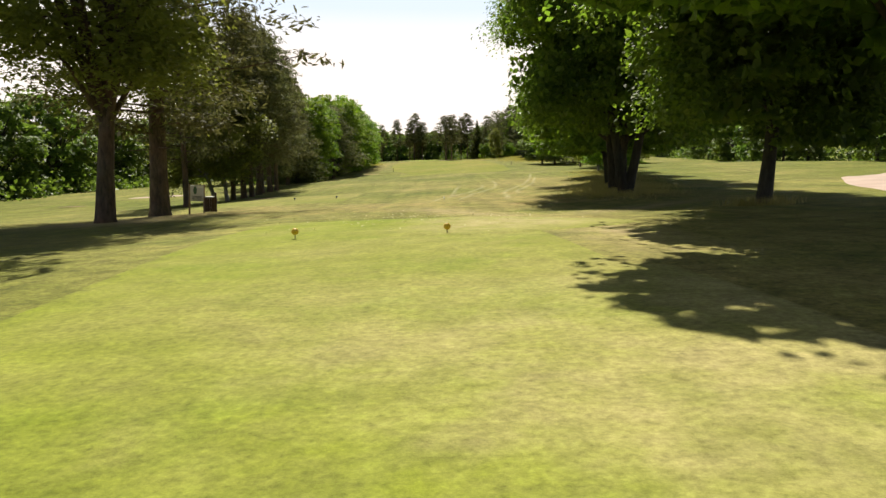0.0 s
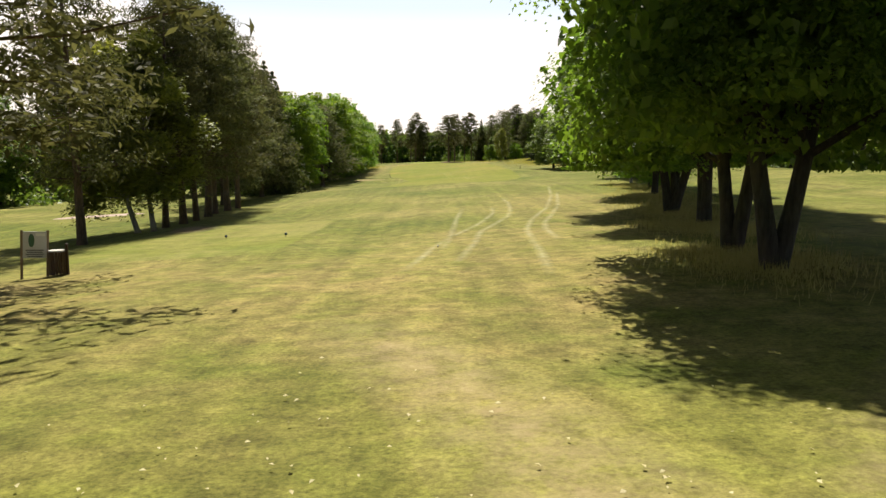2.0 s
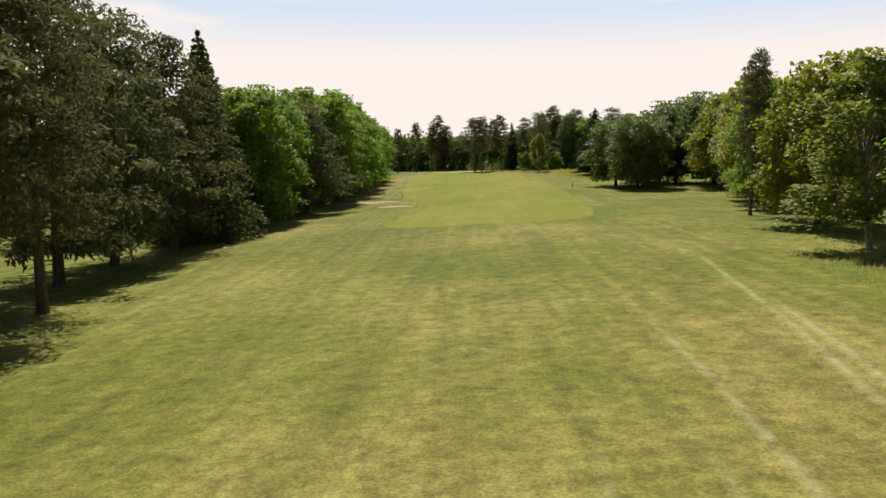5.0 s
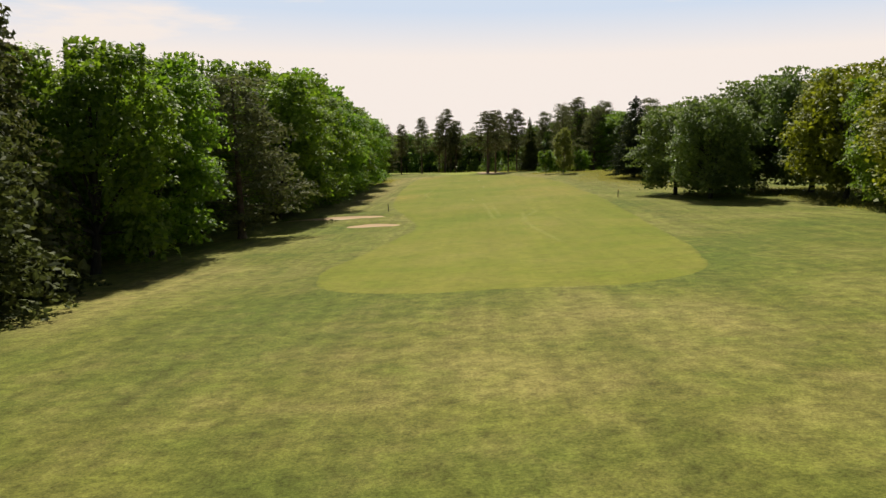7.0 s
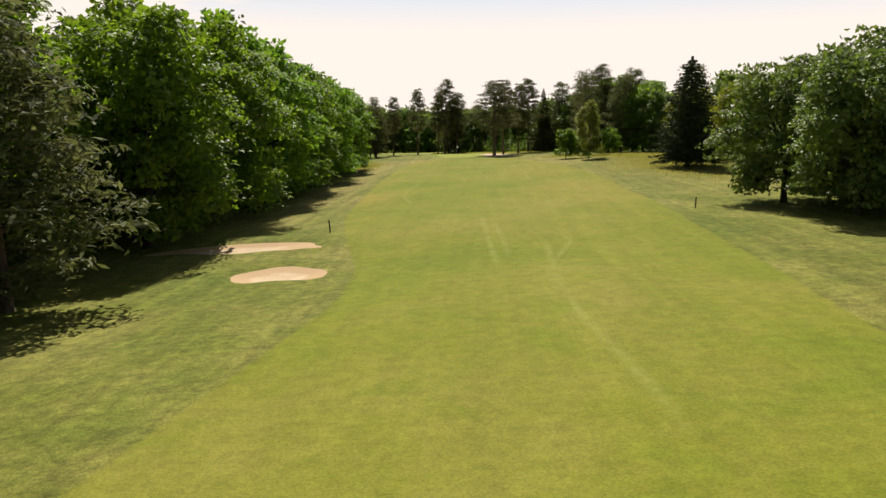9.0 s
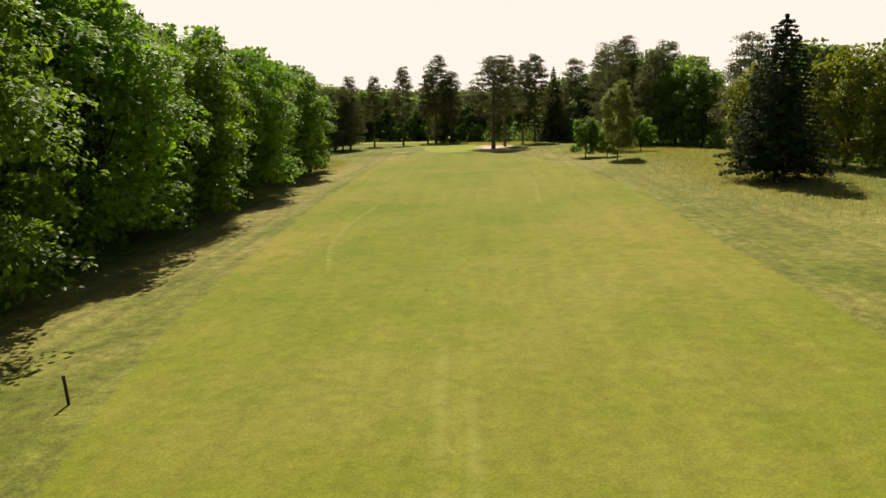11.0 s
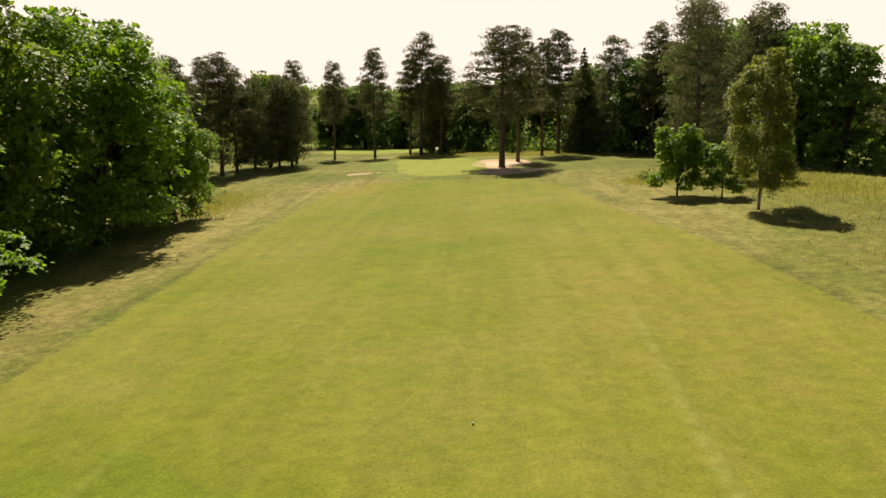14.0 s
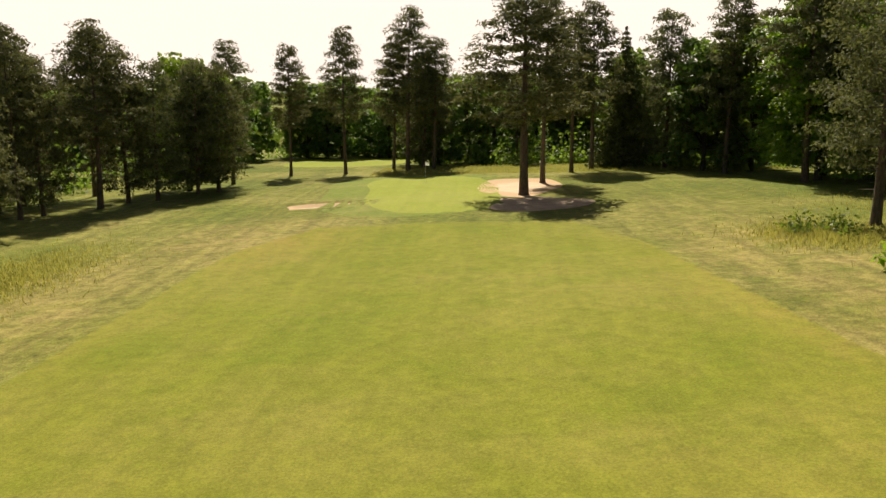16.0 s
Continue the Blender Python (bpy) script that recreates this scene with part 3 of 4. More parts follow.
def broadleaf(name, seed, h, r, base, trunk_r, mat, bark=BARK, lobes=16, clumps=260, leaves=34, leaf=0.34, droop=0.0, stems=1, flat=1.0, inner_leaf=1.9, puff=1.0, ragged=1.0, lobe=1.0, tilt=0.42):
    """A deciduous tree: trunk and limbs, and a crown of leaf clumps on uneven lobes. h: height, base: where the crown begins, r: its radius."""
    rng = np.random.default_rng(seed)
    top = new(name)
    tubes = Tubes()
    mid = (h + base) / 2
    half = (h - base) / 2
    centres, sizes = [], []
    for k in range(lobes):
        u = (k + 0.5) / lobes
        z = -0.92 + 1.78 * u
        a = k * 2.399 + rng.uniform(-0.4, 0.4)
        # fullest a third of the way up, drawn in only a little at the foot
        full = math.sqrt(max(0.04, 1 - (max(0.0, z + 0.25) / 1.25) ** 2)) * (1 - 0.28 * max(0.0, -z - 0.3))
        rad = full * rng.uniform(0.45, 0.88)
        centres.append(((r * rad * math.cos(a)), r * rad * math.sin(a), mid + half * (z * 0.84 - (0.10 if z < -0.5 else 0.0)) * flat))
        sizes.append(rng.uniform(0.22, 0.42) * r * lobe * (1.0 if z < 0.6 else 0.8))
    centres, sizes = np.array(centres), np.array(sizes)
    fork = rng.uniform(0, 6.28)
    for s in range(stems):
        way = fork + s * math.pi * 2 / stems
        off = Vector((math.cos(way), math.sin(way), 0)) * (trunk_r * 1.1 if stems > 1 else 0)
        line = [p + off * (0.3 + 0.75 * k) for k, p in enumerate(trunk_line(rng, base + (h - base) * 0.62, 0.05 * h, 8))]
        radii = [trunk_r * (1.5 if k == 0 else 1.0) * (1 - 0.75 * k / 8) for k in range(9)]
        line.insert(1, line[0] + (line[1] - line[0]) * 0.12)
        radii.insert(1, trunk_r * 1.12)
        line[0] = line[0] - Vector((0, 0, 0.25))
        tubes.add(line, radii, 9)
        for k in range(s, lobes, stems):
            j = min(8, 3 + int(rng.uniform(0, 4)))
            p0, p1 = line[j], Vector(centres[k])
            if p0.z > p1.z + 1:
                p0 = line[3]
            m = p0.lerp(p1, 0.5) + Vector((0, 0, 0.10 * (p1 - p0).length))
            tubes.add([p0, m, p1], [trunk_r * 0.42, trunk_r * 0.26, trunk_r * 0.08], 5)
    mesh_object("trunk", tubes.v, tubes.f, bark, top)
    # leafy sprays on the lobes: small drooping domes, open to the light above and dark beneath
    which = rng.choice(lobes, clumps, p=sizes ** 1.6 / np.sum(sizes ** 1.6))
    d = unit(rng, clumps)
    d[:, 2] = np.where(d[:, 2] < -0.5, -d[:, 2] * 0.7, d[:, 2])
    rad = rng.uniform(0.72, 1.12, clumps)[:, None]
    cc = centres[which] + d * sizes[which][:, None] * rad * np.array([1.0, 1.0, 0.85])
    cr = rng.uniform(0.11, 0.235, clumps) * r * puff
    out = np.stack([d[:, 0], d[:, 1], np.zeros(clumps)], -1) + unit(rng, clumps) * np.array([0.5, 0.5, 0.12])
    out /= np.linalg.norm(out, axis=1, keepdims=True) + 1e-6
    across = np.cross(out, np.array([0, 0, 1.0]))
    n = clumps * leaves
    ci = np.repeat(np.arange(clumps), leaves)
    rho, phi = np.sqrt(rng.uniform(0, 1, n)), rng.uniform(0, 2 * math.pi, n)
    fa, fb = (rho * np.cos(phi))[:, None], (rho * np.sin(phi))[:, None]
    sag = -0.42 * rho ** 2 - 0.30 * fa[:, 0] + rng.normal(size=n) * 0.13
    pos = cc[ci] + (out[ci] * fa * 1.15 + across[ci] * fb * 0.85) * cr[ci][:, None]
    pos[:, 2] += sag * cr[ci] - droop * np.abs(rng.normal(size=n)) * 0.8
    nrm = np.array([0, 0, 1.0]) + (out[ci] * fa + across[ci] * fb) * 0.65 + d[ci] * 0.25 + unit(rng, n) * tilt
    size = leaf * rng.uniform(0.6, 1.35, n)
    # a sparser inner filling hides the far side of the crown
    m = clumps * leaves // 4
    inner = centres[rng.integers(0, lobes, m)] + np.clip(rng.normal(size=(m, 3)), -1.2, 1.2) * (0.17 * r)
    pos = np.concatenate([pos, inner])
    nrm = np.concatenate([nrm, unit(rng, m)])
    size = np.concatenate([size, np.full(m, leaf * inner_leaf)])
    hem = np.concatenate([(base * rng.uniform(0.5, 1.25, clumps) * ragged)[ci], np.full(m, base * 0.8)])
    keep = pos[:, 2] > hem + 0.05
    leaf_mesh("crown", pos[keep], nrm[keep], size[keep], size[keep] * 0.62, mat, top, rng)
    return top


def pine(name, seed, h, r, base, trunk_r, mat=NEEDLE, pads=95, tufts=70, size=0.42, bend=0.03, taper=0.75):
    """A pine: tall bare trunk, crooked limbs and flat cloudy pads of needles, with gaps of sky between them."""
    rng = np.random.default_rng(seed)
    top = new(name)
    tubes = Tubes()
    line = trunk_line(rng, h * 0.97, bend * h, 10)
    radii = [trunk_r * (1 - 0.88 * k / 10) for k in range(11)]
    radii[0] *= 1.45
    line.insert(1, line[0] + (line[1] - line[0]) * 0.15)
    radii.insert(1, trunk_r * 1.08)
    line[0] = line[0] - Vector((0, 0, 0.25))
    tubes.add(line, radii, 9)
    centres, spread = [], []
    for k in range(pads):
        u = (k + rng.uniform(0, 1)) / pads
        z = base + (h - base) * u ** 0.92
        reach = r * (1 - taper * max(0, u - 0.25) ** 1.35 / 0.75 ** 1.35) * (0.5 + 0.5 * min(1, u / 0.12))
        reach *= rng.uniform(0.45, 1.05)
        a = k * 2.399 + rng.uniform(-0.7, 0.7)
        j = min(len(line) - 2, max(1, int(z / (h * 0.97) * 10)))
        root = line[j].lerp(line[j + 1], 0.5)
        root = Vector((root.x, root.y, max(base * 0.9, z - 0.12 * reach)))
        tip = Vector((root.x + reach * math.cos(a), root.y + reach * math.sin(a), z + rng.uniform(-0.3, 0.5)))
        if k % 2 == 0:
            tubes.add([root, root.lerp(tip, 0.55) + Vector((0, 0, -0.12 * reach * 0.4)), tip], [trunk_r * 0.2 * (1.2 - u), trunk_r * 0.13 * (1.2 - u), 0.015], 4)
        for part_way in ((0.95, 0.62) if reach > r * 0.4 else (0.9,)):
            c = root.lerp(tip, part_way)
            centres.append((c.x, c.y, c.z))
            spread.append(rng.uniform(0.15, 0.27) * r)
    # dead snags below the crown
    for k in range(6):
        z = base * rng.uniform(0.55, 1.0)
        a = rng.uniform(0, 6.28)
        s = rng.uniform(0.5, 1.6)
        tubes.add([(0, 0, z), (s * math.cos(a), s * math.sin(a), z - 0.1)], [0.035, 0.012], 4)
    mesh_object("trunk", tubes.v, tubes.f, BARK_PINE, top)
    centres, spread = np.array(centres), np.array(spread)
    n = len(centres) * tufts
    ci = np.repeat(np.arange(len(centres)), tufts)
    q = np.clip(rng.normal(size=(n, 3)) * 0.55, -1.0, 1.0)
    pos = centres[ci] + q * spread[ci][:, None] * np.array([1, 1, 0.34])
    pos[:, 2] -= 0.22 * spread[ci] * (q[:, 0] ** 2 + q[:, 1] ** 2)
    nrm = unit(rng, n) * 0.75 + q * np.array([0.8, 0.8, 0.4]) + np.array([0, 0, 0.55])
    ln = size * rng.uniform(0.6, 1.4, n)
    leaf_mesh("crown", pos, nrm, ln, ln * 0.30, mat, top, rng)
    return top


def conifer(name, seed, h, r, base, trunk_r, mat=NEEDLE_FIR, tiers=34, size=0.34, dense=1.0, sag=0.28, profile=0.82):
    """A spruce or fir: a cone of tiered, drooping boughs."""
    rng = np.random.default_rng(seed)
    top = new(name)
    tubes = Tubes()
    tubes.add([(0, 0, -0.25), (0, 0, 0.5), (0.05, 0, h * 0.5), (0, 0.04, h)], [trunk_r * 1.35, trunk_r, trunk_r * 0.55, 0.02], 8)
    pos, nrm, ln = [], [], []
    for t in range(tiers):
        u = t / (tiers - 1)
        z = base + (h - base) * u
        reach = r * (1 - u) ** profile * rng.uniform(0.82, 1.12) + 0.12
        boughs = max(4, int(11 * (1 - u) + 4))
        for b in range(boughs):
            a = 6.283 * b / boughs + rng.uniform(-0.25, 0.25) + t
            R = reach * rng.uniform(0.72, 1.1)
            if t % 3 == 0 and u < 0.8:
                tubes.add([(0, 0, z), (R * 0.9 * math.cos(a), R * 0.9 * math.sin(a), z - sag * R * 0.8)], [0.04 * (1 - u) + 0.01, 0.008], 3)
            m = int((14 + 46 * R / r) * dense)
            s = rng.uniform(0.12, 1.0, m) ** 0.8
            side = rng.normal(size=m) * 0.16 * R * (1.15 - s)
            zz = z - sag * R * s ** 1.4 + 0.10 * R * np.clip(s - 0.75, 0, 1) - np.abs(rng.normal(size=m)) * 0.16
            pos.append(np.stack([R * s * math.cos(a) - side * math.sin(a), R * s * math.sin(a) + side * math.cos(a), zz], -1))
            nrm.append(unit(rng, m) * 0.8 + np.array([0.4 * math.cos(a), 0.4 * math.sin(a), 0.5]))
            ln.append(size * rng.uniform(0.6, 1.4, m))
    mesh_object("trunk", tubes.v, tubes.f, BARK, top)
    ln = np.concatenate(ln)
    leaf_mesh("crown", np.concatenate(pos), np.concatenate(nrm), ln, ln * 0.5, mat, top, rng)
    return top


LABELS = {
    "pine": ("tall dark pine with a bare reddish trunk", "pine"),
    "bushy": ("bushy dark pine with foliage almost to the ground", "pine"),
    "spruce": ("drooping olive-green spruce with boughs to the ground", "spruce"),
    "fir": ("dark conical fir standing in the rough", "fir"),
    "oak": ("full green deciduous tree with an uneven crown", "tree"),
    "wood": ("tall woodland deciduous tree with a rounded crown", "tree"),
    "maple": ("dense round-crowned maple with pale leaf tops", "maple"),
    "ash": ("broad ash with dark trunk and hanging leafy boughs", "ash"),
    "ash_low": ("broad ash by the tee with low hanging boughs", "ash"),
    "ash_far": ("leafy ash with a dark trunk in long grass", "ash"),
    "ash_high": ("tall ash with a high spreading crown beside the tee", "ash"),
    "edge": ("dark pine with low drooping boughs and a bare foot", "pine"),
    "lime": ("yellow-green leafy deciduous tree", "tree"),
    "birch": ("slender birch with fine drooping foliage", "birch"),
    "weeping": ("tall yellow-green birch with hanging twigs and dark trunk", "birch"),
    "young": ("small young deciduous tree on mown rough", "tree"),
}
PROTO = {}


def make(kind, seed):
    """One tree of a kind at the origin, with the height by which its copies are scaled."""
    if kind == "pine":
        return pine("pine_tree", seed, 20, 4.4, 7.5, 0.30, pads=84, tufts=66, size=0.42, taper=0.8), 20
    if kind == "bushy":
        return pine("pine_tree", seed, 16, 4.6, 1.4, 0.27, pads=125, tufts=44, size=0.46, taper=0.72), 16
    if kind == "edge":
        return pine("pine_tree", seed, 18, 4.9, 3.5, 0.30, pads=120, tufts=54, size=0.33, taper=0.72), 18
    if kind == "spruce":
        return conifer("spruce_tree", seed, 16, 4.6, 0.4, 0.25, NEEDLE_SPRUCE, 32, 0.36, 1.0, 0.42), 16
    if kind == "fir":
        return conifer("fir_tree", seed, 16, 4.7, 1.4, 0.26, NEEDLE_FIR, 34, 0.34, 1.5, 0.18, 0.6), 16
    if kind == "oak":
        return broadleaf("deciduous_tree", seed, 16, 5.6, 0.5, 0.32, LEAF, lobes=24, clumps=480, leaves=44, leaf=0.28, lobe=1.0, tilt=0.6), 16
    if kind == "wood":
        return broadleaf("deciduous_tree", seed, 18, 5.2, 0.2, 0.30, FAR_LEAF, lobes=22, clumps=230, leaves=22, leaf=0.5, puff=1.0, lobe=0.9, tilt=0.6), 18
    if kind == "maple":
        return broadleaf("maple_tree", seed, 12, 5.6, 0.7, 0.26, LEAF_MAPLE, lobes=34, clumps=620, leaves=36, leaf=0.25, lobe=0.82, tilt=0.6, puff=0.8), 12
    if kind == "ash":
        return broadleaf("ash_tree", seed, 15, 6.6, 3.0, 0.27, LEAF_ASH, lobes=34, clumps=1150, leaves=82, leaf=0.165, puff=0.85, droop=0.45, inner_leaf=2.4, lobe=0.85, tilt=0.75, stems=2, ragged=1.25), 15
    if kind == "ash_low":
        return broadleaf("ash_tree", seed, 16, 5.5, 1.9, 0.22, LEAF_ASH, lobes=34, clumps=1300, leaves=84, leaf=0.155, puff=0.85, droop=0.5, inner_leaf=2.8, ragged=0.85, lobe=0.85, tilt=0.75), 16
    if kind == "ash_far":
        return broadleaf("ash_tree", seed, 15, 6.6, 3.3, 0.29, LEAF_ASH, stems=2, lobes=30, clumps=850, leaves=66, leaf=0.20, puff=0.9, droop=0.35, inner_leaf=2.6, lobe=0.85, tilt=0.75), 15
    if kind == "ash_high":
        return broadleaf("ash_tree", seed, 15, 6.6, 5.0, 0.33, LEAF_ASH, lobes=34, clumps=1300, leaves=74, leaf=0.20, droop=0.25, inner_leaf=3.4, tilt=0.75, ragged=1.25), 15
    if kind == "lime":
        return broadleaf("deciduous_tree", seed, 14, 5.2, 0.6, 0.25, LEAF_LIME, lobes=36, clumps=600, leaves=22, leaf=0.31, droop=0.2, lobe=0.8, tilt=0.7), 14
    if kind == "weeping":
        return broadleaf("birch_tree", seed, 18, 3.9, 4.4, 0.26, LEAF_BIRCH, BARK_PINE, lobes=30, clumps=520, leaves=60, leaf=0.17, droop=1.3, lobe=0.85, tilt=0.7, ragged=0.85), 18
    if kind == "birch":
        return broadleaf("birch_tree", seed, 12, 2.5, 1.5, 0.11, LEAF_BIRCH, BARK_BIRCH, lobes=22, clumps=300, leaves=54, leaf=0.16, droop=0.9, ragged=0.75), 12
    return broadleaf("young_tree", seed, 6.3, 2.4, 0.6, 0.09, LEAF, lobes=16, clumps=180, leaves=28, leaf=0.24), 6.3


pick = random.Random(7)


def plant(kind, x, y, height, width=1.0, variant=None, lean=(0, 0), group="", label=""):
    """A tree of a kind at a spot, scaled to its height; width widens the crown."""
    k = (kind, pick.randrange(3) if variant is None else variant)
    m = lambda s: Matrix.Translation((x, y, gz(x, y))) @ Euler((radians(lean[0]), radians(lean[1]), pick.uniform(0, 6.28))).to_matrix().to_4x4() @ Matrix.Diagonal((s * width, s * width, s, 1))
    if k not in PROTO:
        ob, h = make(kind, 11 + 7 * len(PROTO))
        PROTO[k] = (ob, h)
        ob.matrix_basis = m(height / h)
    else:
        proto, h = PROTO[k]
        ob = copy_thing(proto, Matrix.Identity(4))
        ob.matrix_basis = m(height / h)
    text, category = LABELS[kind]
    return tagged(ob, label or text, category, group=group)


# the tree line on the left, from the tee to the green
L1 = "pines along the tee"
for kind, x, y, h, w in [
    ("weeping", -13.2, 31.0, 21.5, 1.2), ("edge", -14.0, 39.6, 22, 1.35), ("edge", -18.8, 59.0, 18, 0.85),
    ("edge", -18.2, 70.4, 17.5, 0.8), ("pine", -18.0, 73.6, 17, 1.1), ("edge", -17.8, 76.0, 17, 0.85), ("pine", -17.9, 79.5, 17, 1.2),
    ("edge", -18.3, 83.0, 16.5, 0.85), ("pine", -18.2, 86.5, 16.5, 1.2), ("edge", -18.3, 90.5, 16, 0.95)]:
    plant(kind, x, y, h, w, group=L1)
for x, y, lean in [(-18.9, 67.2, (2, 12)), (-18.0, 67.6, (0, -8))]:
    plant("birch", x, y, 14, 1.35, lean=lean, group=L1)
L2 = "dark pines beyond the tee"
for kind, x, y, h, w in [("bushy", -22, 99, 17.6, 1.05), ("bushy", -22.5, 107, 16, 1.1), ("bushy", -21.5, 115, 16, 1.05), ("spruce", -21.4, 122.5, 16.5, 1.25), ("spruce", -24.0, 129.5, 19.0, 1.1)]:
    plant(kind, x, y, h, w, group=L2)
# unseen pine, added only to cast shade on the ground left of the tee
plant("pine", -13.8, 21.0, 20, 1.45, 1, group=L1)
L3 = "trees along the fairway"
for kind, x, y, h, w in [
    ("oak", -23.0, 138.5, 15.5, 0.95), ("oak", -23.5, 147.5, 16, 1.0), ("oak", -27.0, 154, 17, 1.0), ("bushy", -20.6, 162.5, 14.6, 1.6), ("oak", -27.0, 170, 18, 1.0),
    ("oak", -21.8, 182, 16.8, 1.05), ("oak", -26.0, 190, 18.9, 0.95), ("oak", -21.6, 196.5, 18.0, 0.95), ("oak", -25.5, 206, 19.8, 0.9), ("oak", -21.8, 211, 17.6, 0.95),
    ("oak", -25.0, 220, 17.8, 0.95), ("oak", -21.8, 227.5, 15.7, 1.05), ("oak", -25.8, 238, 17.6, 1.0), ("oak", -22.4, 245.5, 15.3, 1.0), ("oak", -25.5, 257.5, 16.5, 1.0),
    ("oak", -23.5, 268, 15.3, 1.15), ("oak", -26.0, 277, 14.8, 1.05), ("oak", -22.8, 280, 8.2, 1.15)]:
    plant(kind, x + pick.uniform(-0.8, 0.8), y, h + (1.8 if y > 165 else 0.4), w * pick.uniform(0.92, 1.06), group=L3)
for k in range(20):
    y = 130 + k * 7.6
    plant("wood" if k % 4 else "bushy", -31 - pick.uniform(0, 5), y + pick.uniform(-2, 2), pick.uniform(16, 19), 1.0, group="woodland behind the tree line")
L4 = "pine grove by the green"
for kind, x, y, h, w in [
    ("bushy", -36.5, 304, 14, 0.8), ("bushy", -33.0, 302.5, 13.5, 0.85), ("bushy", -37.5, 312, 15, 0.9), ("pine", -34.6, 310.3, 15, 0.9), ("bushy", -34, 312.5, 12.8, 0.8), ("pine", -31.2, 316.5, 15.7, 1.2), ("bushy", -30.3, 320, 13.4, 0.95), ("bushy", -28.2, 321.5, 12.6, 0.85),
    ("oak", -28.8, 331, 15.2, 0.95), ("bushy", -26.2, 326.5, 13, 0.9), ("bushy", -25.0, 329, 12.6, 1.0), ("pine", -26.7, 339, 15.8, 1.0), ("bushy", -39, 318, 14.5, 0.9), ("pine", -37, 327, 16, 1.0)]:
    plant(kind, x, y, h, w, group=L4)
L5 = "pines behind the green"
for kind, x, y, h, w, va in [
    ("pine", -22.8, 350.5, 16.4, 0.85, 0), ("pine", -15.9, 352, 18.6, 0.85, 1), ("pine", -8.2, 357.5, 21.3, 1.05, 2), ("pine", -4.7, 359, 17.6, 1.0, 0), ("pine", -10.5, 360.5, 18, 0.9, 1), ("bushy", -6.5, 364, 16, 0.9, 0),
    ("pine", 5.75, 320.2, 18.2, 1.55, 1), ("pine", 8.4, 333, 19.0, 1.0, 2), ("pine", 16, 351, 20.5, 1.0, 0), ("pine", 13, 347, 19, 0.9, 1), ("spruce", 20.5, 355, 18.0, 0.95, 0)]:
    plant(kind, x, y, h, w, va, group=L5)

# the right side
R1 = "ash trees by the tee"
plant("ash_low", 9.95, 23.0, 16.0, 1.0, 0, group=R1)
plant("ash_high", 9.0, 14.0, 13.0, 1.25, 0, group=R1)
plant("ash", 8.95, 35.6, 15.5, 0.85, 1, group=R1)
plant("ash", 9.3, 39.2, 14.5, 0.85, 0, group=R1)
plant("ash_far", 12.6, 51.0, 13.5, 1.0, 1, group=R1)
plant("ash_far", 14.0, 60.4, 13.0, 1.15, 0, group=R1)
plant("ash_far", 15.6, 65.0, 12.0, 0.95, 1, group=R1)
plant("ash_far", 17.2, 75.0, 9.8, 1.2, 0, group=R1)
for kind, x, y, h, w in [("oak", 20.0, 86, 9.8, 1.15), ("birch", 21.0, 97, 10.8, 1.7), ("lime", 23.5, 108, 11.8, 1.0), ("pine", 22.6, 117.5, 12.4, 0.75), ("oak", 27.0, 125, 12, 0.95), ("lime", 31, 134, 14, 1.0), ("birch", 33, 143, 14, 1.6), ("lime", 37, 152, 15, 1.0), ("oak", 39.5, 163, 14.5, 0.9), ("lime", 41.5, 176, 15.5, 1.05), ("birch", 44, 168, 15, 1.6)]:
    plant(kind, x, y, h, w, group="mixed trees on the far side of the rough")
for x, y, h, w in [(29.0, 182.5, 12.2, 0.95), (27.4, 192, 12.4, 1.0), (35.5, 194, 12.6, 0.95), (36, 205, 13.0, 0.9), (39.5, 198, 16, 1.0), (43, 188, 16, 1.0)]:
    plant("maple", x, y, h, w, group="round maples in the rough")
plant("fir", 31.6, 238, 15.2, 1.2, 1)
plant("spruce", 35.5, 256, 11.5, 1.0, 0)
plant("lime", 39.0, 262, 12.5, 1.0)
plant("lime", 43.4, 250, 14, 1.0)
Y1 = "young trees in the rough"
plant("young", 19.0, 279.5, 6.2, 1.0, 0, group=Y1)
plant("young", 21.8, 277, 4.6, 0.9, 1, group=Y1)
plant("birch", 22.0, 269.5, 11.6, 1.0, 1, group=Y1)
plant("young", 28.8, 288, 6.1, 1.0, 2, group=Y1)
plant("edge", 25.0, 297.2, 18.0, 1.0, 2, group="pines on the bank")
for kind, x, y, h, w in [("bushy", 36, 315, 20, 1.0), ("pine", 40, 322, 22, 1.1), ("oak", 38.5, 336, 21, 1.0), ("pine", 30, 342, 20, 0.9), ("bushy", 25.5, 352, 19, 0.85), ("wood", 32, 352, 17, 1.0), ("wood", 44, 328, 19, 1.0), ("wood", 43, 305, 17, 1.0), ("bushy", 46, 292, 18, 1.0), ("wood", 50, 280, 17, 1.0), ("wood", 48, 268, 16, 1.0), ("wood", 52, 255, 16, 1.0), ("pine", 33, 327, 21.5, 1.0), ("oak", 35.5, 330, 19, 0.9), ("wood", 29, 347, 17, 1.0), ("oak", 42, 313, 20, 1.0), ("wood", 34, 345, 19, 0.9), ("wood", 22, 360, 17, 1.0)]:
    plant(kind, x, y, h * (0.92 if 300 < y < 325 else 1.02), w * 1.08, group="woodland right of the green")
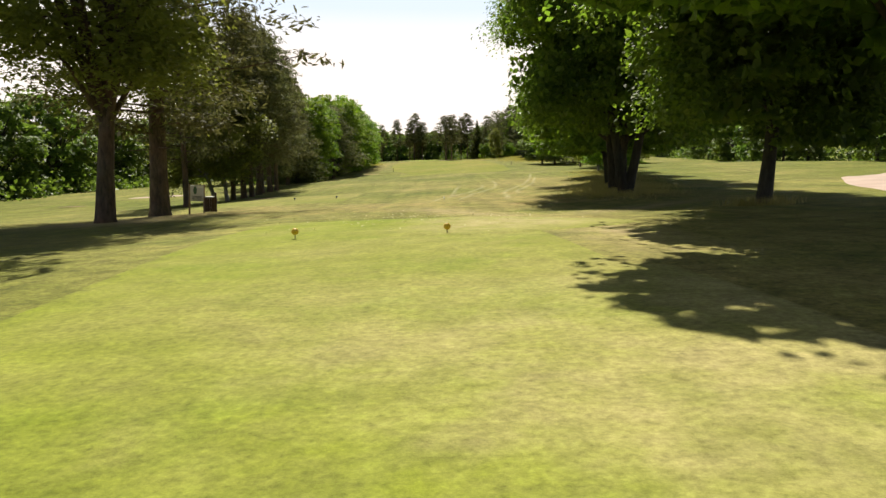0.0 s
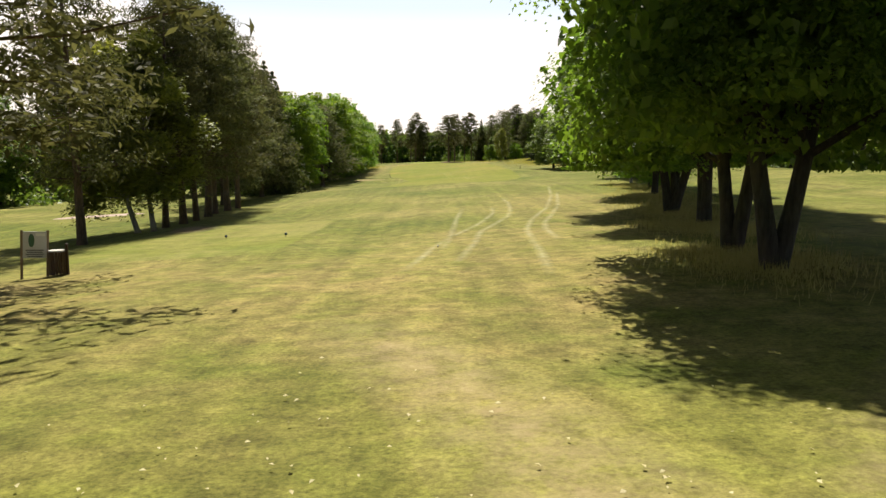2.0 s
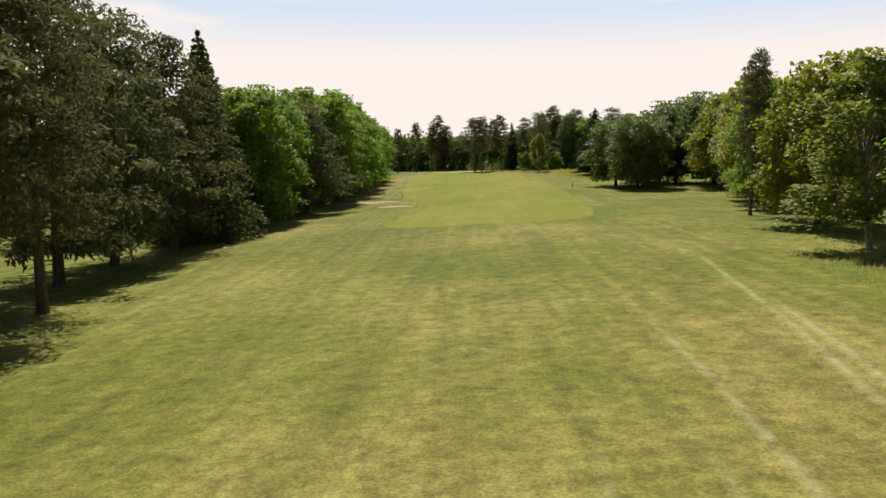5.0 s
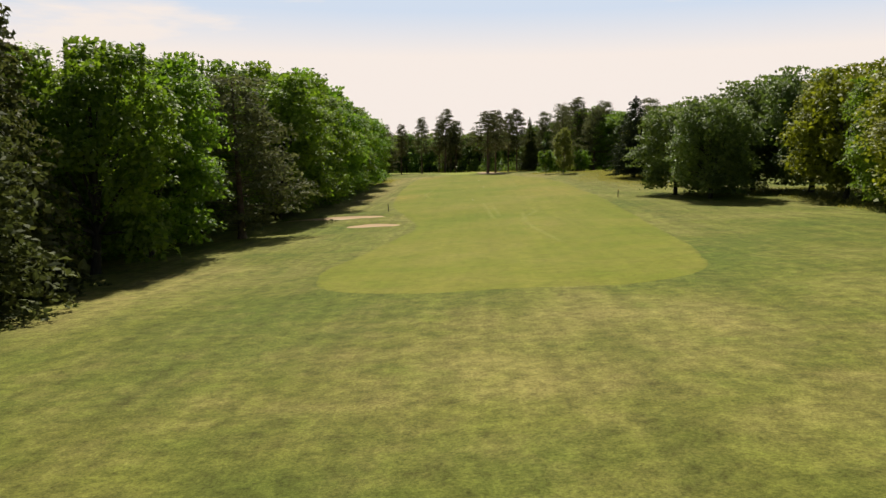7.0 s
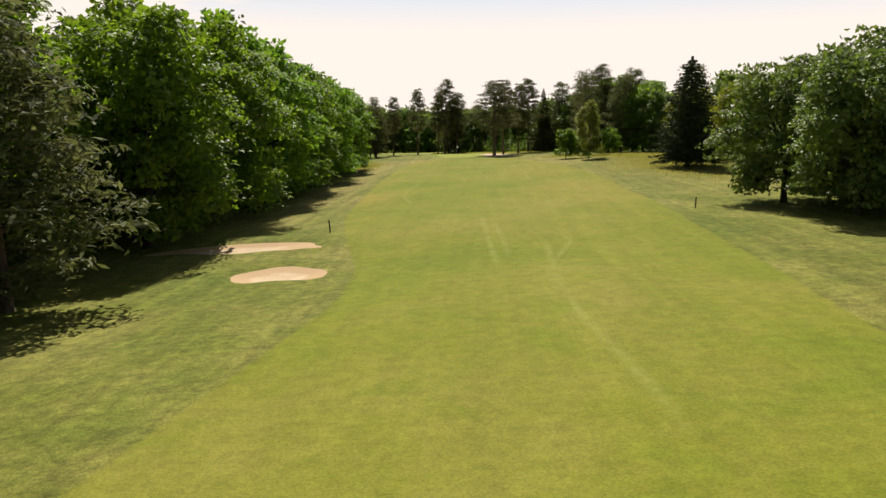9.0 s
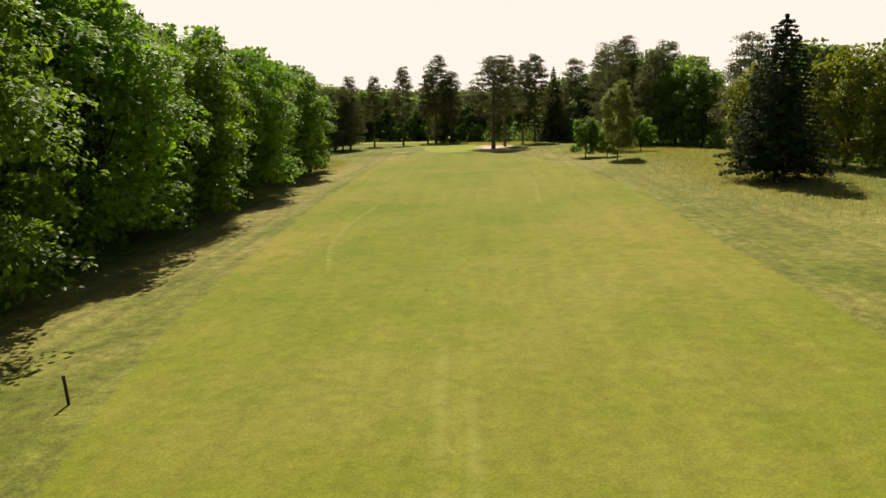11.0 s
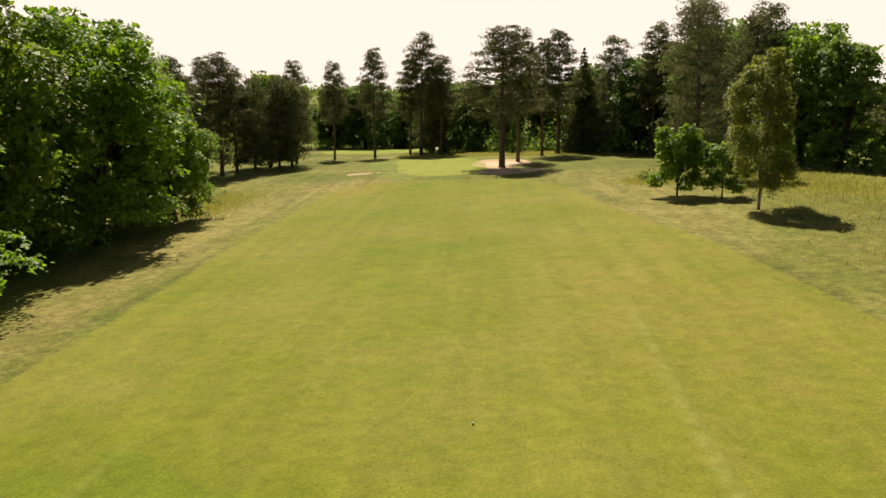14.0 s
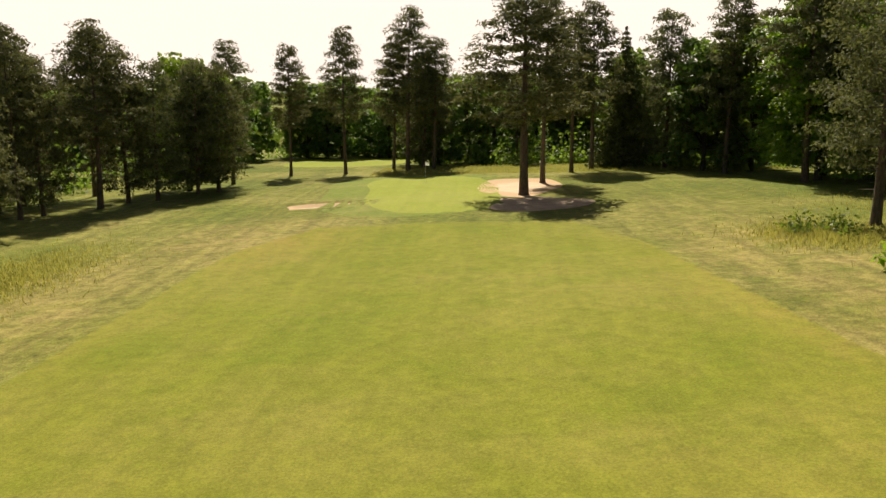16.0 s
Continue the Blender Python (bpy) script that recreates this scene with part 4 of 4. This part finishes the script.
# the wood that closes the view behind the green
for k in range(40):
    x = -70 + k * 3.9 + pick.uniform(-1, 1)
    plant("wood" if k % 5 else "pine", x, 372 + pick.uniform(-3, 12) - 0.10 * max(0, x) + (30 if -38 < x < -9 else 0), pick.uniform(13, 16.5), 1.05, group="wood behind the green")
for k in range(20):
    plant("wood", -75 + k * 8.4 + pick.uniform(-1, 1), 400 + pick.uniform(-6, 8), pick.uniform(15, 18), 1.2, group="wood behind the green")
# woods beyond the neighbouring holes
for k in range(26):
    plant("wood", -52 - pick.uniform(0, 6) - 0.05 * k, 66 + k * 6.2, pick.uniform(12, 16), 1.25, group="wood beyond the next hole")
for k in range(8):
    plant("wood", -40 - k * 2.0, 64 - k * 3, pick.uniform(9, 12), 1.25, group="wood beyond the next hole")
for k in range(22):
    plant("wood", 62 + 1.05 * k + pick.uniform(-4, 4), 78 + k * 9.4, pick.uniform(11, 15), 1.25, group="wood on the right horizon")


# ---------------------------------------------------------------- undergrowth and long grass
def undergrowth(name, spots, mat, size, leaves, label):
    """Leafy clumps on the ground; spots: x, y, radius, height."""
    rng = np.random.default_rng(5)
    s = np.array(spots)
    n = len(s) * leaves
    i = np.repeat(np.arange(len(s)), leaves)
    q = rng.normal(size=(n, 3)) * 0.5
    x, y = s[i, 0] + q[:, 0] * s[i, 2], s[i, 1] + q[:, 1] * s[i, 2]
    z = ground_height(x, y) + np.abs(q[:, 2]) * s[i, 3]
    ln = size * rng.uniform(0.6, 1.4, n)
    ob = leaf_mesh(name, np.stack([x, y, z], -1), unit(rng, n) + np.array([0, 0, 0.4]), ln, ln * 0.6, mat, None, rng)
    return tagged(ob, label, "undergrowth", kind="stuff")


spots = []
for k in range(130):
    spots.append((pick.uniform(-34, -27), 128 + k * 1.22, pick.uniform(1.5, 2.6), pick.uniform(1.5, 3.2)))
for k in range(190):
    spots.append((pick.uniform(-8, 85), pick.uniform(366, 382), pick.uniform(1.5, 2.8), pick.uniform(2.0, 5.0)))
for k in range(110):
    spots.append((pick.uniform(-90, -38), pick.uniform(380, 396), pick.uniform(1.5, 2.8), pick.uniform(2.0, 5.0)))
for k in range(110):
    spots.append((-50 + pick.uniform(-4, 3), 62 + k * 1.6, pick.uniform(1.5, 2.6), pick.uniform(1.5, 3.5)))
for k in range(70):
    spots.append((pick.uniform(26, 60), pick.uniform(350, 366), pick.uniform(1.5, 2.6), pick.uniform(1.2, 2.6)))
for k in range(70):
    spots.append((62 + 0.11 * k * 2.9 + pick.uniform(-4, 4), 76 + k * 2.9, pick.uniform(2, 3), pick.uniform(1.5, 3.0)))
for k in range(60):
    spots.append((pick.uniform(44, 54), pick.uniform(245, 350), pick.uniform(1.5, 2.6), pick.uniform(1.5, 3.0)))
for k in range(60):
    spots.append((pick.uniform(-40, -5), pick.uniform(404, 414), pick.uniform(1.5, 2.8), pick.uniform(2.0, 5.0)))
for k in range(60):
    spots.append((pick.uniform(-48, -40), pick.uniform(280, 372), pick.uniform(1.5, 2.6), pick.uniform(1.5, 4.0)))
undergrowth("undergrowth", spots, FAR_LEAF, 0.6, 70, "dark leafy undergrowth along the edge of the woods")
hills = [(pick.uniform(-1100, 1100), pick.uniform(480, 2300), pick.uniform(30, 60), pick.uniform(8, 16)) for _ in range(520)]
undergrowth("distant_woods", hills, FAR_LEAF, 9.0, 34, "dark wooded hills on the horizon")
shrubs = [(20.8 + pick.uniform(-1.6, 1.6), 294.5 + pick.uniform(-1.6, 1.6), 0.9, 0.9) for _ in range(9)]
undergrowth("low_scrub", shrubs, FAR_LEAF, 0.22, 90, "low dark scrub in the rough under a pine")


def blades(name, x, y, height, width, mat, label, lean=0.35, seed=3):
    """Upright pointed grass blades, one triangle each."""
    rng = np.random.default_rng(seed)
    n = len(x)
    a = rng.uniform(0, 6.283, n)
    h = height * rng.uniform(0.5, 1.2, n)
    base = np.stack([x, y, ground_height(x, y) - 0.01], -1)
    side = np.stack([np.cos(a), np.sin(a), np.zeros(n)], -1) * (width * rng.uniform(0.6, 1.3, n))[:, None]
    tip = base + np.stack([rng.normal(size=n) * lean * h, rng.normal(size=n) * lean * h, h], -1)
    v = np.stack([base - side, base + side, tip], 1).reshape(-1, 3)
    me = bpy.data.meshes.new(name)
    me.vertices.add(3 * n)
    me.vertices.foreach_set("co", v.ravel())
    me.loops.add(3 * n)
    me.loops.foreach_set("vertex_index", np.arange(3 * n))
    me.polygons.add(n)
    me.polygons.foreach_set("loop_start", np.arange(n) * 3)
    me.polygons.foreach_set("loop_total", np.full(n, 3))
    me.update(calc_edges=True)
    me.materials.append(mat)
    return tagged(new(name, me), label, "grass", kind="stuff")


rng = np.random.default_rng(12)


def patch(cx, cy, rx, ry, n):
    return np.stack([cx + rng.normal(size=n) * rx * 0.5, cy + rng.normal(size=n) * ry * 0.5])


hay = np.concatenate([patch(8.9, 37, 2.0, 4.0, 4500), patch(11.8, 49, 2.4, 6, 4500), patch(14.2, 60, 2.2, 7, 5000), patch(16.5, 72, 3.0, 9, 4000), patch(9.9, 23, 0.9, 0.9, 900),
                      patch(20, 88, 3.5, 10, 3500)], 1)
blades("long_grass", hay[0], hay[1], 0.27, 0.012, REED, "long straw-coloured grass round the ash trunks", 0.25)
bank = np.concatenate([patch(32, 245, 9, 26, 16000), patch(33, 285, 9, 26, 14000), patch(-23, 289, 4, 9, 6000), np.stack([rng.uniform(-12, 40, 16000), rng.uniform(346, 364, 16000)]), patch(21, 294, 4, 5, 5000),
                       np.stack([rng.uniform(36, 50, 6000), rng.uniform(160, 200, 6000)])], 1)
blades("meadow_grass", bank[0], bank[1], 0.30, 0.03, leaf_material("meadow_blade", (0.22, 0.22, 0.06), (0.33, 0.30, 0.10), (1.5, 1.5, 1.0), 0.6, 0.05), "uncut meadow grass gone to seed on the bank", 0.3)
# fallen leaves and clippings on the tee
n = 240
lx, ly = rng.normal(size=n) * 2.4 + 0.4, 21.5 + rng.normal(size=n) * 2.6
ln = rng.uniform(0.03, 0.075, n)
tagged(leaf_mesh("fallen_leaves", np.stack([lx, ly, ground_height(lx, ly) + 0.06], -1), np.array([0, 0, 1.0]) + unit(rng, n) * 0.3, ln, ln * 0.7, STRAW, None, rng), "pale dry leaves scattered on the tee", "leaf litter", kind="stuff")


# ---------------------------------------------------------------- worn lines in the grass
def ribbon(name, mat, points, width, lift, label, category):
    """A band on the ground along a curve through points."""
    p = np.array(points, float)
    t = np.concatenate([[0], np.cumsum(np.hypot(*np.diff(p, axis=0).T))])
    s = np.arange(0, t[-1], 0.4)
    x, y = np.interp(s, t, p[:, 0]), np.interp(s, t, p[:, 1])
    k = np.array([1, 3, 5, 7, 5, 3, 1]) / 25
    if len(s) > 16:
        x[3:-3], y[3:-3] = np.convolve(x, k, "valid"), np.convolve(y, k, "valid")
        x[3:-3], y[3:-3] = np.convolve(x, k, "valid"), np.convolve(y, k, "valid")
    dx, dy = np.gradient(x), np.gradient(y)
    d = np.hypot(dx, dy)
    v = []
    # the two edges are tucked into the turf
    over = np.where(np.minimum(s, s[-1] - s) < 0.2, -0.04, lift)
    for o, up in ((-0.6, -0.04), (-0.45, over), (0, over), (0.45, over), (0.6, -0.04)):
        px, py = x - dy / d * width * o, y + dx / d * width * o
        v.append(np.stack([px, py, ground_height(px, py) + up], -1))
    v = np.stack(v, 1).reshape(-1, 3)
    i = np.arange(len(s) - 1) * 5
    f = np.concatenate([np.stack([i + c, i + c + 1, i + c + 6, i + c + 5], -1) for c in range(4)])
    ob = with_parched(mesh_object(name, v, f[:, ::-1], mat))
    ends = np.clip(np.minimum(s, s[-1] - s) / 4.0, 0, 1)
    ob.data.attributes.new("fade", "FLOAT", "POINT").data.foreach_set("value", (ends[:, None] * np.array([0.0, 0.15, 1.0, 0.15, 0.0])).ravel())
    return tagged(ob, label, category, kind="structure")


for pts in ([(6.4, 84), (6.2, 76), (5.6, 68), (5.0, 63), (3.9, 58.3), (2.8, 54), (2.2, 48), (1.2, 40)],
            [(4.6, 72), (4.3, 66), (3.2, 59.5), (2.1, 55), (1.3, 52), (0.4, 46), (-0.4, 38)],
            [(12.5, 98), (10.4, 82), (8.2, 69), (6.0, 60), (4.9, 53), (4.4, 46), (3.6, 36)],
            [(11.5, 86), (9.2, 70.5), (6.5, 58), (5.8, 53), (5.4, 46)],
            [(2.6, 72), (1.8, 62), (1.4, 54), (0.8, 45)]):
    ribbon("wheel_track", TRACK, pts, 0.44, 0.015, "faded cart wheel track in the rough grass", "track")
for pts in ([(6.6, 178), (6.4, 172), (6.0, 163), (6.1, 156), (6.8, 150), (7.2, 143)], [(7.6, 181), (8.2, 176.6), (7.2, 172.5), (6.4, 169.6), (5.8, 165), (5.9, 158)],
            [(2.3, 192), (2.6, 184), (3.0, 175), (3.2, 168)], [(3.4, 186), (3.8, 178), (4.0, 170)], [(-6, 236), (-6.8, 222), (-6.2, 212), (-4.5, 203)], [(9.5, 250), (9.0, 238), (8.6, 226)]):
    ribbon("wheel_track", FAINT, pts, 0.7, 0.026, "faint cart wheel track across the mown grass", "track")
ribbon("worn_path", DRY, [(-1.5, 32), (1.2, 26), (2.4, 21), (2.9, 18), (3.3, 14.5), (3.6, 9)], 2.6, 0.018, "dry trodden strip beside the tee", "path")
ribbon("worn_path", DRY, [(3.0, 20), (5.2, 23.5), (8.0, 27.0), (11, 28.5)], 2.4, 0.026, "dry trodden strip under the ash trees", "path")
ribbon("cart_path", CART, [(15, 8), (16.5, 18), (18.5, 28), (22, 38), (27, 48), (36, 58)], 2.4, 0.03, "pinkish gravel cart path beyond the trees", "path")
blob("bare_patch", EARTH, (-14.4, 64.5), egg(1.6, 4.2, 12, 0.15, 1), 9, 30, 0.03, "bare brown earth under the trees", "bare earth")
blob("bare_patch", DRY, (-12.5, 33.0), egg(3.4, 8.5, 8, 0.12, 2), 12, 36, 0.03, "dry needle-strewn ground under the pines", "bare earth")
blob("bare_patch", RIM, (6.2, 312.8), egg(4.6, 4.4, 0, 0.10, 1), 10, 36, 0.02, "needle-strewn sandy earth round a pine beside the green", "bare earth")
blob("fairway_2", GREEN, (-21, 385), egg(11, 15, 0, 0.06, 1), 10, 40, 0.03, "sunlit mown fairway of the next hole", "fairway")
blob("bare_patch", DRY_TEE, (1.6, 17.5), egg(2.6, 3.4, 8, 0.12, 2), 12, 36, 0.03, "dry worn turf on the tee", "bare earth")
blob("bare_patch", EARTH, (-32.3, 69), egg(1.6, 0.9, 0, 0.1, 2), 8, 24, 0.05, "small brown heap of earth in the next field", "bare earth")
blob("bare_patch", CART, (-30.5, 88.0), egg(4.0, 1.6, 20, 0.1, 2), 6, 30, 0.06, "sandy strip in the field behind the pines", "sand")


# ---------------------------------------------------------------- small things
def ball_bm(radius, at=(0, 0, 0), squash=1.0):
    bm = bmesh.new()
    bmesh.ops.create_uvsphere(bm, u_segments=20, v_segments=12, radius=radius)
    bmesh.ops.scale(bm, vec=(1, 1, squash), verts=bm.verts)
    bmesh.ops.translate(bm, vec=at, verts=bm.verts)
    for f in bm.faces:
        f.smooth = True
    return bm


def rod_bm(r0, r1, z0, z1, sides=12, at=(0, 0)):
    bm = bmesh.new()
    bmesh.ops.create_cone(bm, cap_ends=True, segments=sides, radius1=r0, radius2=r1, depth=z1 - z0)
    bmesh.ops.translate(bm, vec=(at[0], at[1], (z0 + z1) / 2), verts=bm.verts)
    return bm


def box_bm(sx, sy, sz, at=(0, 0, 0), bevel=0.008):
    bm = bmesh.new()
    bmesh.ops.create_cube(bm, size=1)
    bmesh.ops.scale(bm, vec=(sx, sy, sz), verts=bm.verts)
    bmesh.ops.bevel(bm, geom=bm.edges, offset=bevel, segments=2, affect="EDGES", profile=0.5)
    bmesh.ops.translate(bm, vec=at, verts=bm.verts)
    return bm


def tee_marker(x, y, mat, label, group):
    top = new("tee_marker")
    part("ball", ball_bm(0.072, (0, 0, 0.135), 0.95), mat, top)
    part("spike", rod_bm(0.007, 0.01, -0.06, 0.08), BLACK, top, "thin dark metal spike")
    top.matrix_basis = pose(x, y, gz(x, y) + 0.02)
    return tagged(top, label, "tee marker", group=group)


tee_marker(-2.72, 15.0, YELLOW, "yellow ball tee marker on a spike in the mown tee", "yellow tee markers")
tee_marker(0.26, 14.95, YELLOW, "yellow ball tee marker on a spike in the mown tee", "yellow tee markers")
MARK_BLUE = plain("dark_blue_paint", (0.03, 0.06, 0.10), 0.3)
tee_marker(-9.95, 55.5, MARK_BLUE, "dark blue ball tee marker on the raised tee", "blue tee markers")
tee_marker(-6.9, 55.3, MARK_BLUE, "dark blue ball tee marker on the raised tee", "blue tee markers")


def course_sign(x, y, turn):
    """A board on two leaning posts with a map of the hole and lines of print."""
    top = new("course_sign")
    for sx in (-0.40, 0.40):
        part("post", box_bm(0.09, 0.09, 1.75, (sx, 0, 0.78)), WOOD, top)
    board = part("board", box_bm(0.74, 0.035, 0.92, (0, -0.03, 1.15)), PANEL, top, "pale grey printed panel")
    part("map", ball_bm(0.1, (0, 0, 0)), MAP_GREEN, board, "dark green plan of the hole")
    m = board.children[0]
    m.matrix_basis = Matrix.Translation((-0.10, -0.05, 1.30)) @ Matrix.Diagonal((0.95, 0.05, 2.3, 1))
    for k in range(4):
        part("print_line", box_bm(0.56 - 0.08 * (k % 2), 0.006, 0.035, (0, -0.051, 0.96 - 0.07 * k), 0.001), PRINT, board)
    part("header", box_bm(0.30, 0.006, 0.10, (0.18, -0.051, 1.50), 0.001), WHITE, board)
    top.matrix_basis = pose(x, y, gz(x, y), -7, 3, turn)
    return tagged(top, "hole information board on two wooden posts beside the pines", "sign")


course_sign(-13.3, 43.4, 28)


def litter_bin(x, y):
    """A round bin of dark upright staves with two hoops and a white bag rim."""
    top = new("litter_bin")
    for k in range(16):
        a = 2 * math.pi * k / 16
        stave = part("stave", box_bm(0.095, 0.03, 0.82, (0, 0, 0.45)), WOOD_DARK, top)
        stave.matrix_basis = pose(0.27 * math.cos(a), 0.27 * math.sin(a), 0, 0, 0, math.degrees(a) + 90)
    for z in (0.2, 0.7):
        part("hoop", rod_bm(0.262, 0.262, z - 0.02, z + 0.02, 24), BLACK, top, "dark metal hoop")
    part("liner", rod_bm(0.24, 0.25, 0.1, 0.90, 24), WHITE, top, "pale bag liner")
    part("post", box_bm(0.08, 0.08, 1.15, (0.31, 0.1, 0.55)), WOOD_DARK, top)
    top.matrix_basis = pose(x, y, gz(x, y))
    return tagged(top, "dark slatted wooden litter bin with a pale liner", "litter bin")


litter_bin(-12.6, 43.6)


def distance_post(x, y, tilt, cap):
    top = new("distance_post")
    part("shaft", rod_bm(0.055, 0.05, -0.2, 0.92, 14), BLACK if not cap else WOOD_DARK, top)
    part("cap", ball_bm(0.065, (0, 0, 0.94), 0.6), YELLOW if cap else WOOD_DARK, top, "pale yellow top" if cap else "dark top")
    top.matrix_basis = pose(x, y, gz(x, y), 0, tilt, 0)
    return tagged(top, "dark distance post with a yellow cap at the fairway edge" if cap else "dark leaning distance post at the fairway edge", "post", group="distance posts")


distance_post(-9.3, 185.6, -6, False)
distance_post(19.5, 189.4, 2, True)


def flagstick(x, y):
    top = new("flagstick")
    part("pole", rod_bm(0.012, 0.009, -0.1, 2.15, 10), WHITE, top)
    bm = bmesh.new()
    rows = [[bm.verts.new((0.012 + 0.07 * i, 0.03 * math.sin(i * 1.1) , 2.12 - 0.09 * j - 0.012 * i)) for j in range(5)] for i in range(7)]
    for i in range(6):
        for j in range(4):
            bm.faces.new((rows[i][j], rows[i + 1][j], rows[i + 1][j + 1], rows[i][j + 1]))
    bmesh.ops.solidify(bm, geom=bm.faces, thickness=0.006)
    part("flag", bm, WHITE, top, "small limp flag")
    # solid disc; the shade inside the hole is put into its black colour
    part("cup", rod_bm(0.054, 0.054, -0.05, 0.012, 18), BLACK, top, "black disc standing for the shaded hole in the green")
    top.matrix_basis = pose(x, y, gz(x, y) + 0.06)
    return tagged(top, "thin flagstick standing in the putting green", "flagstick")


flagstick(-4.0, 333)
for x, y in [(0.7, 47.0), (1.1, 199.0), (5.6, 203.0), (2.6, 264.6), (3.2, 236.0)]:
    me = bpy.data.meshes.new("golf_ball")
    bm = ball_bm(0.04)
    bm.to_mesh(me)
    bm.free()
    me.materials.append(WHITE)
    ob = new("golf_ball", me)
    ob.matrix_basis = pose(x, y, gz(x, y) + 0.045)
    tagged(ob, "white ball lying on the mown grass", "golf ball", group="balls on the fairway")
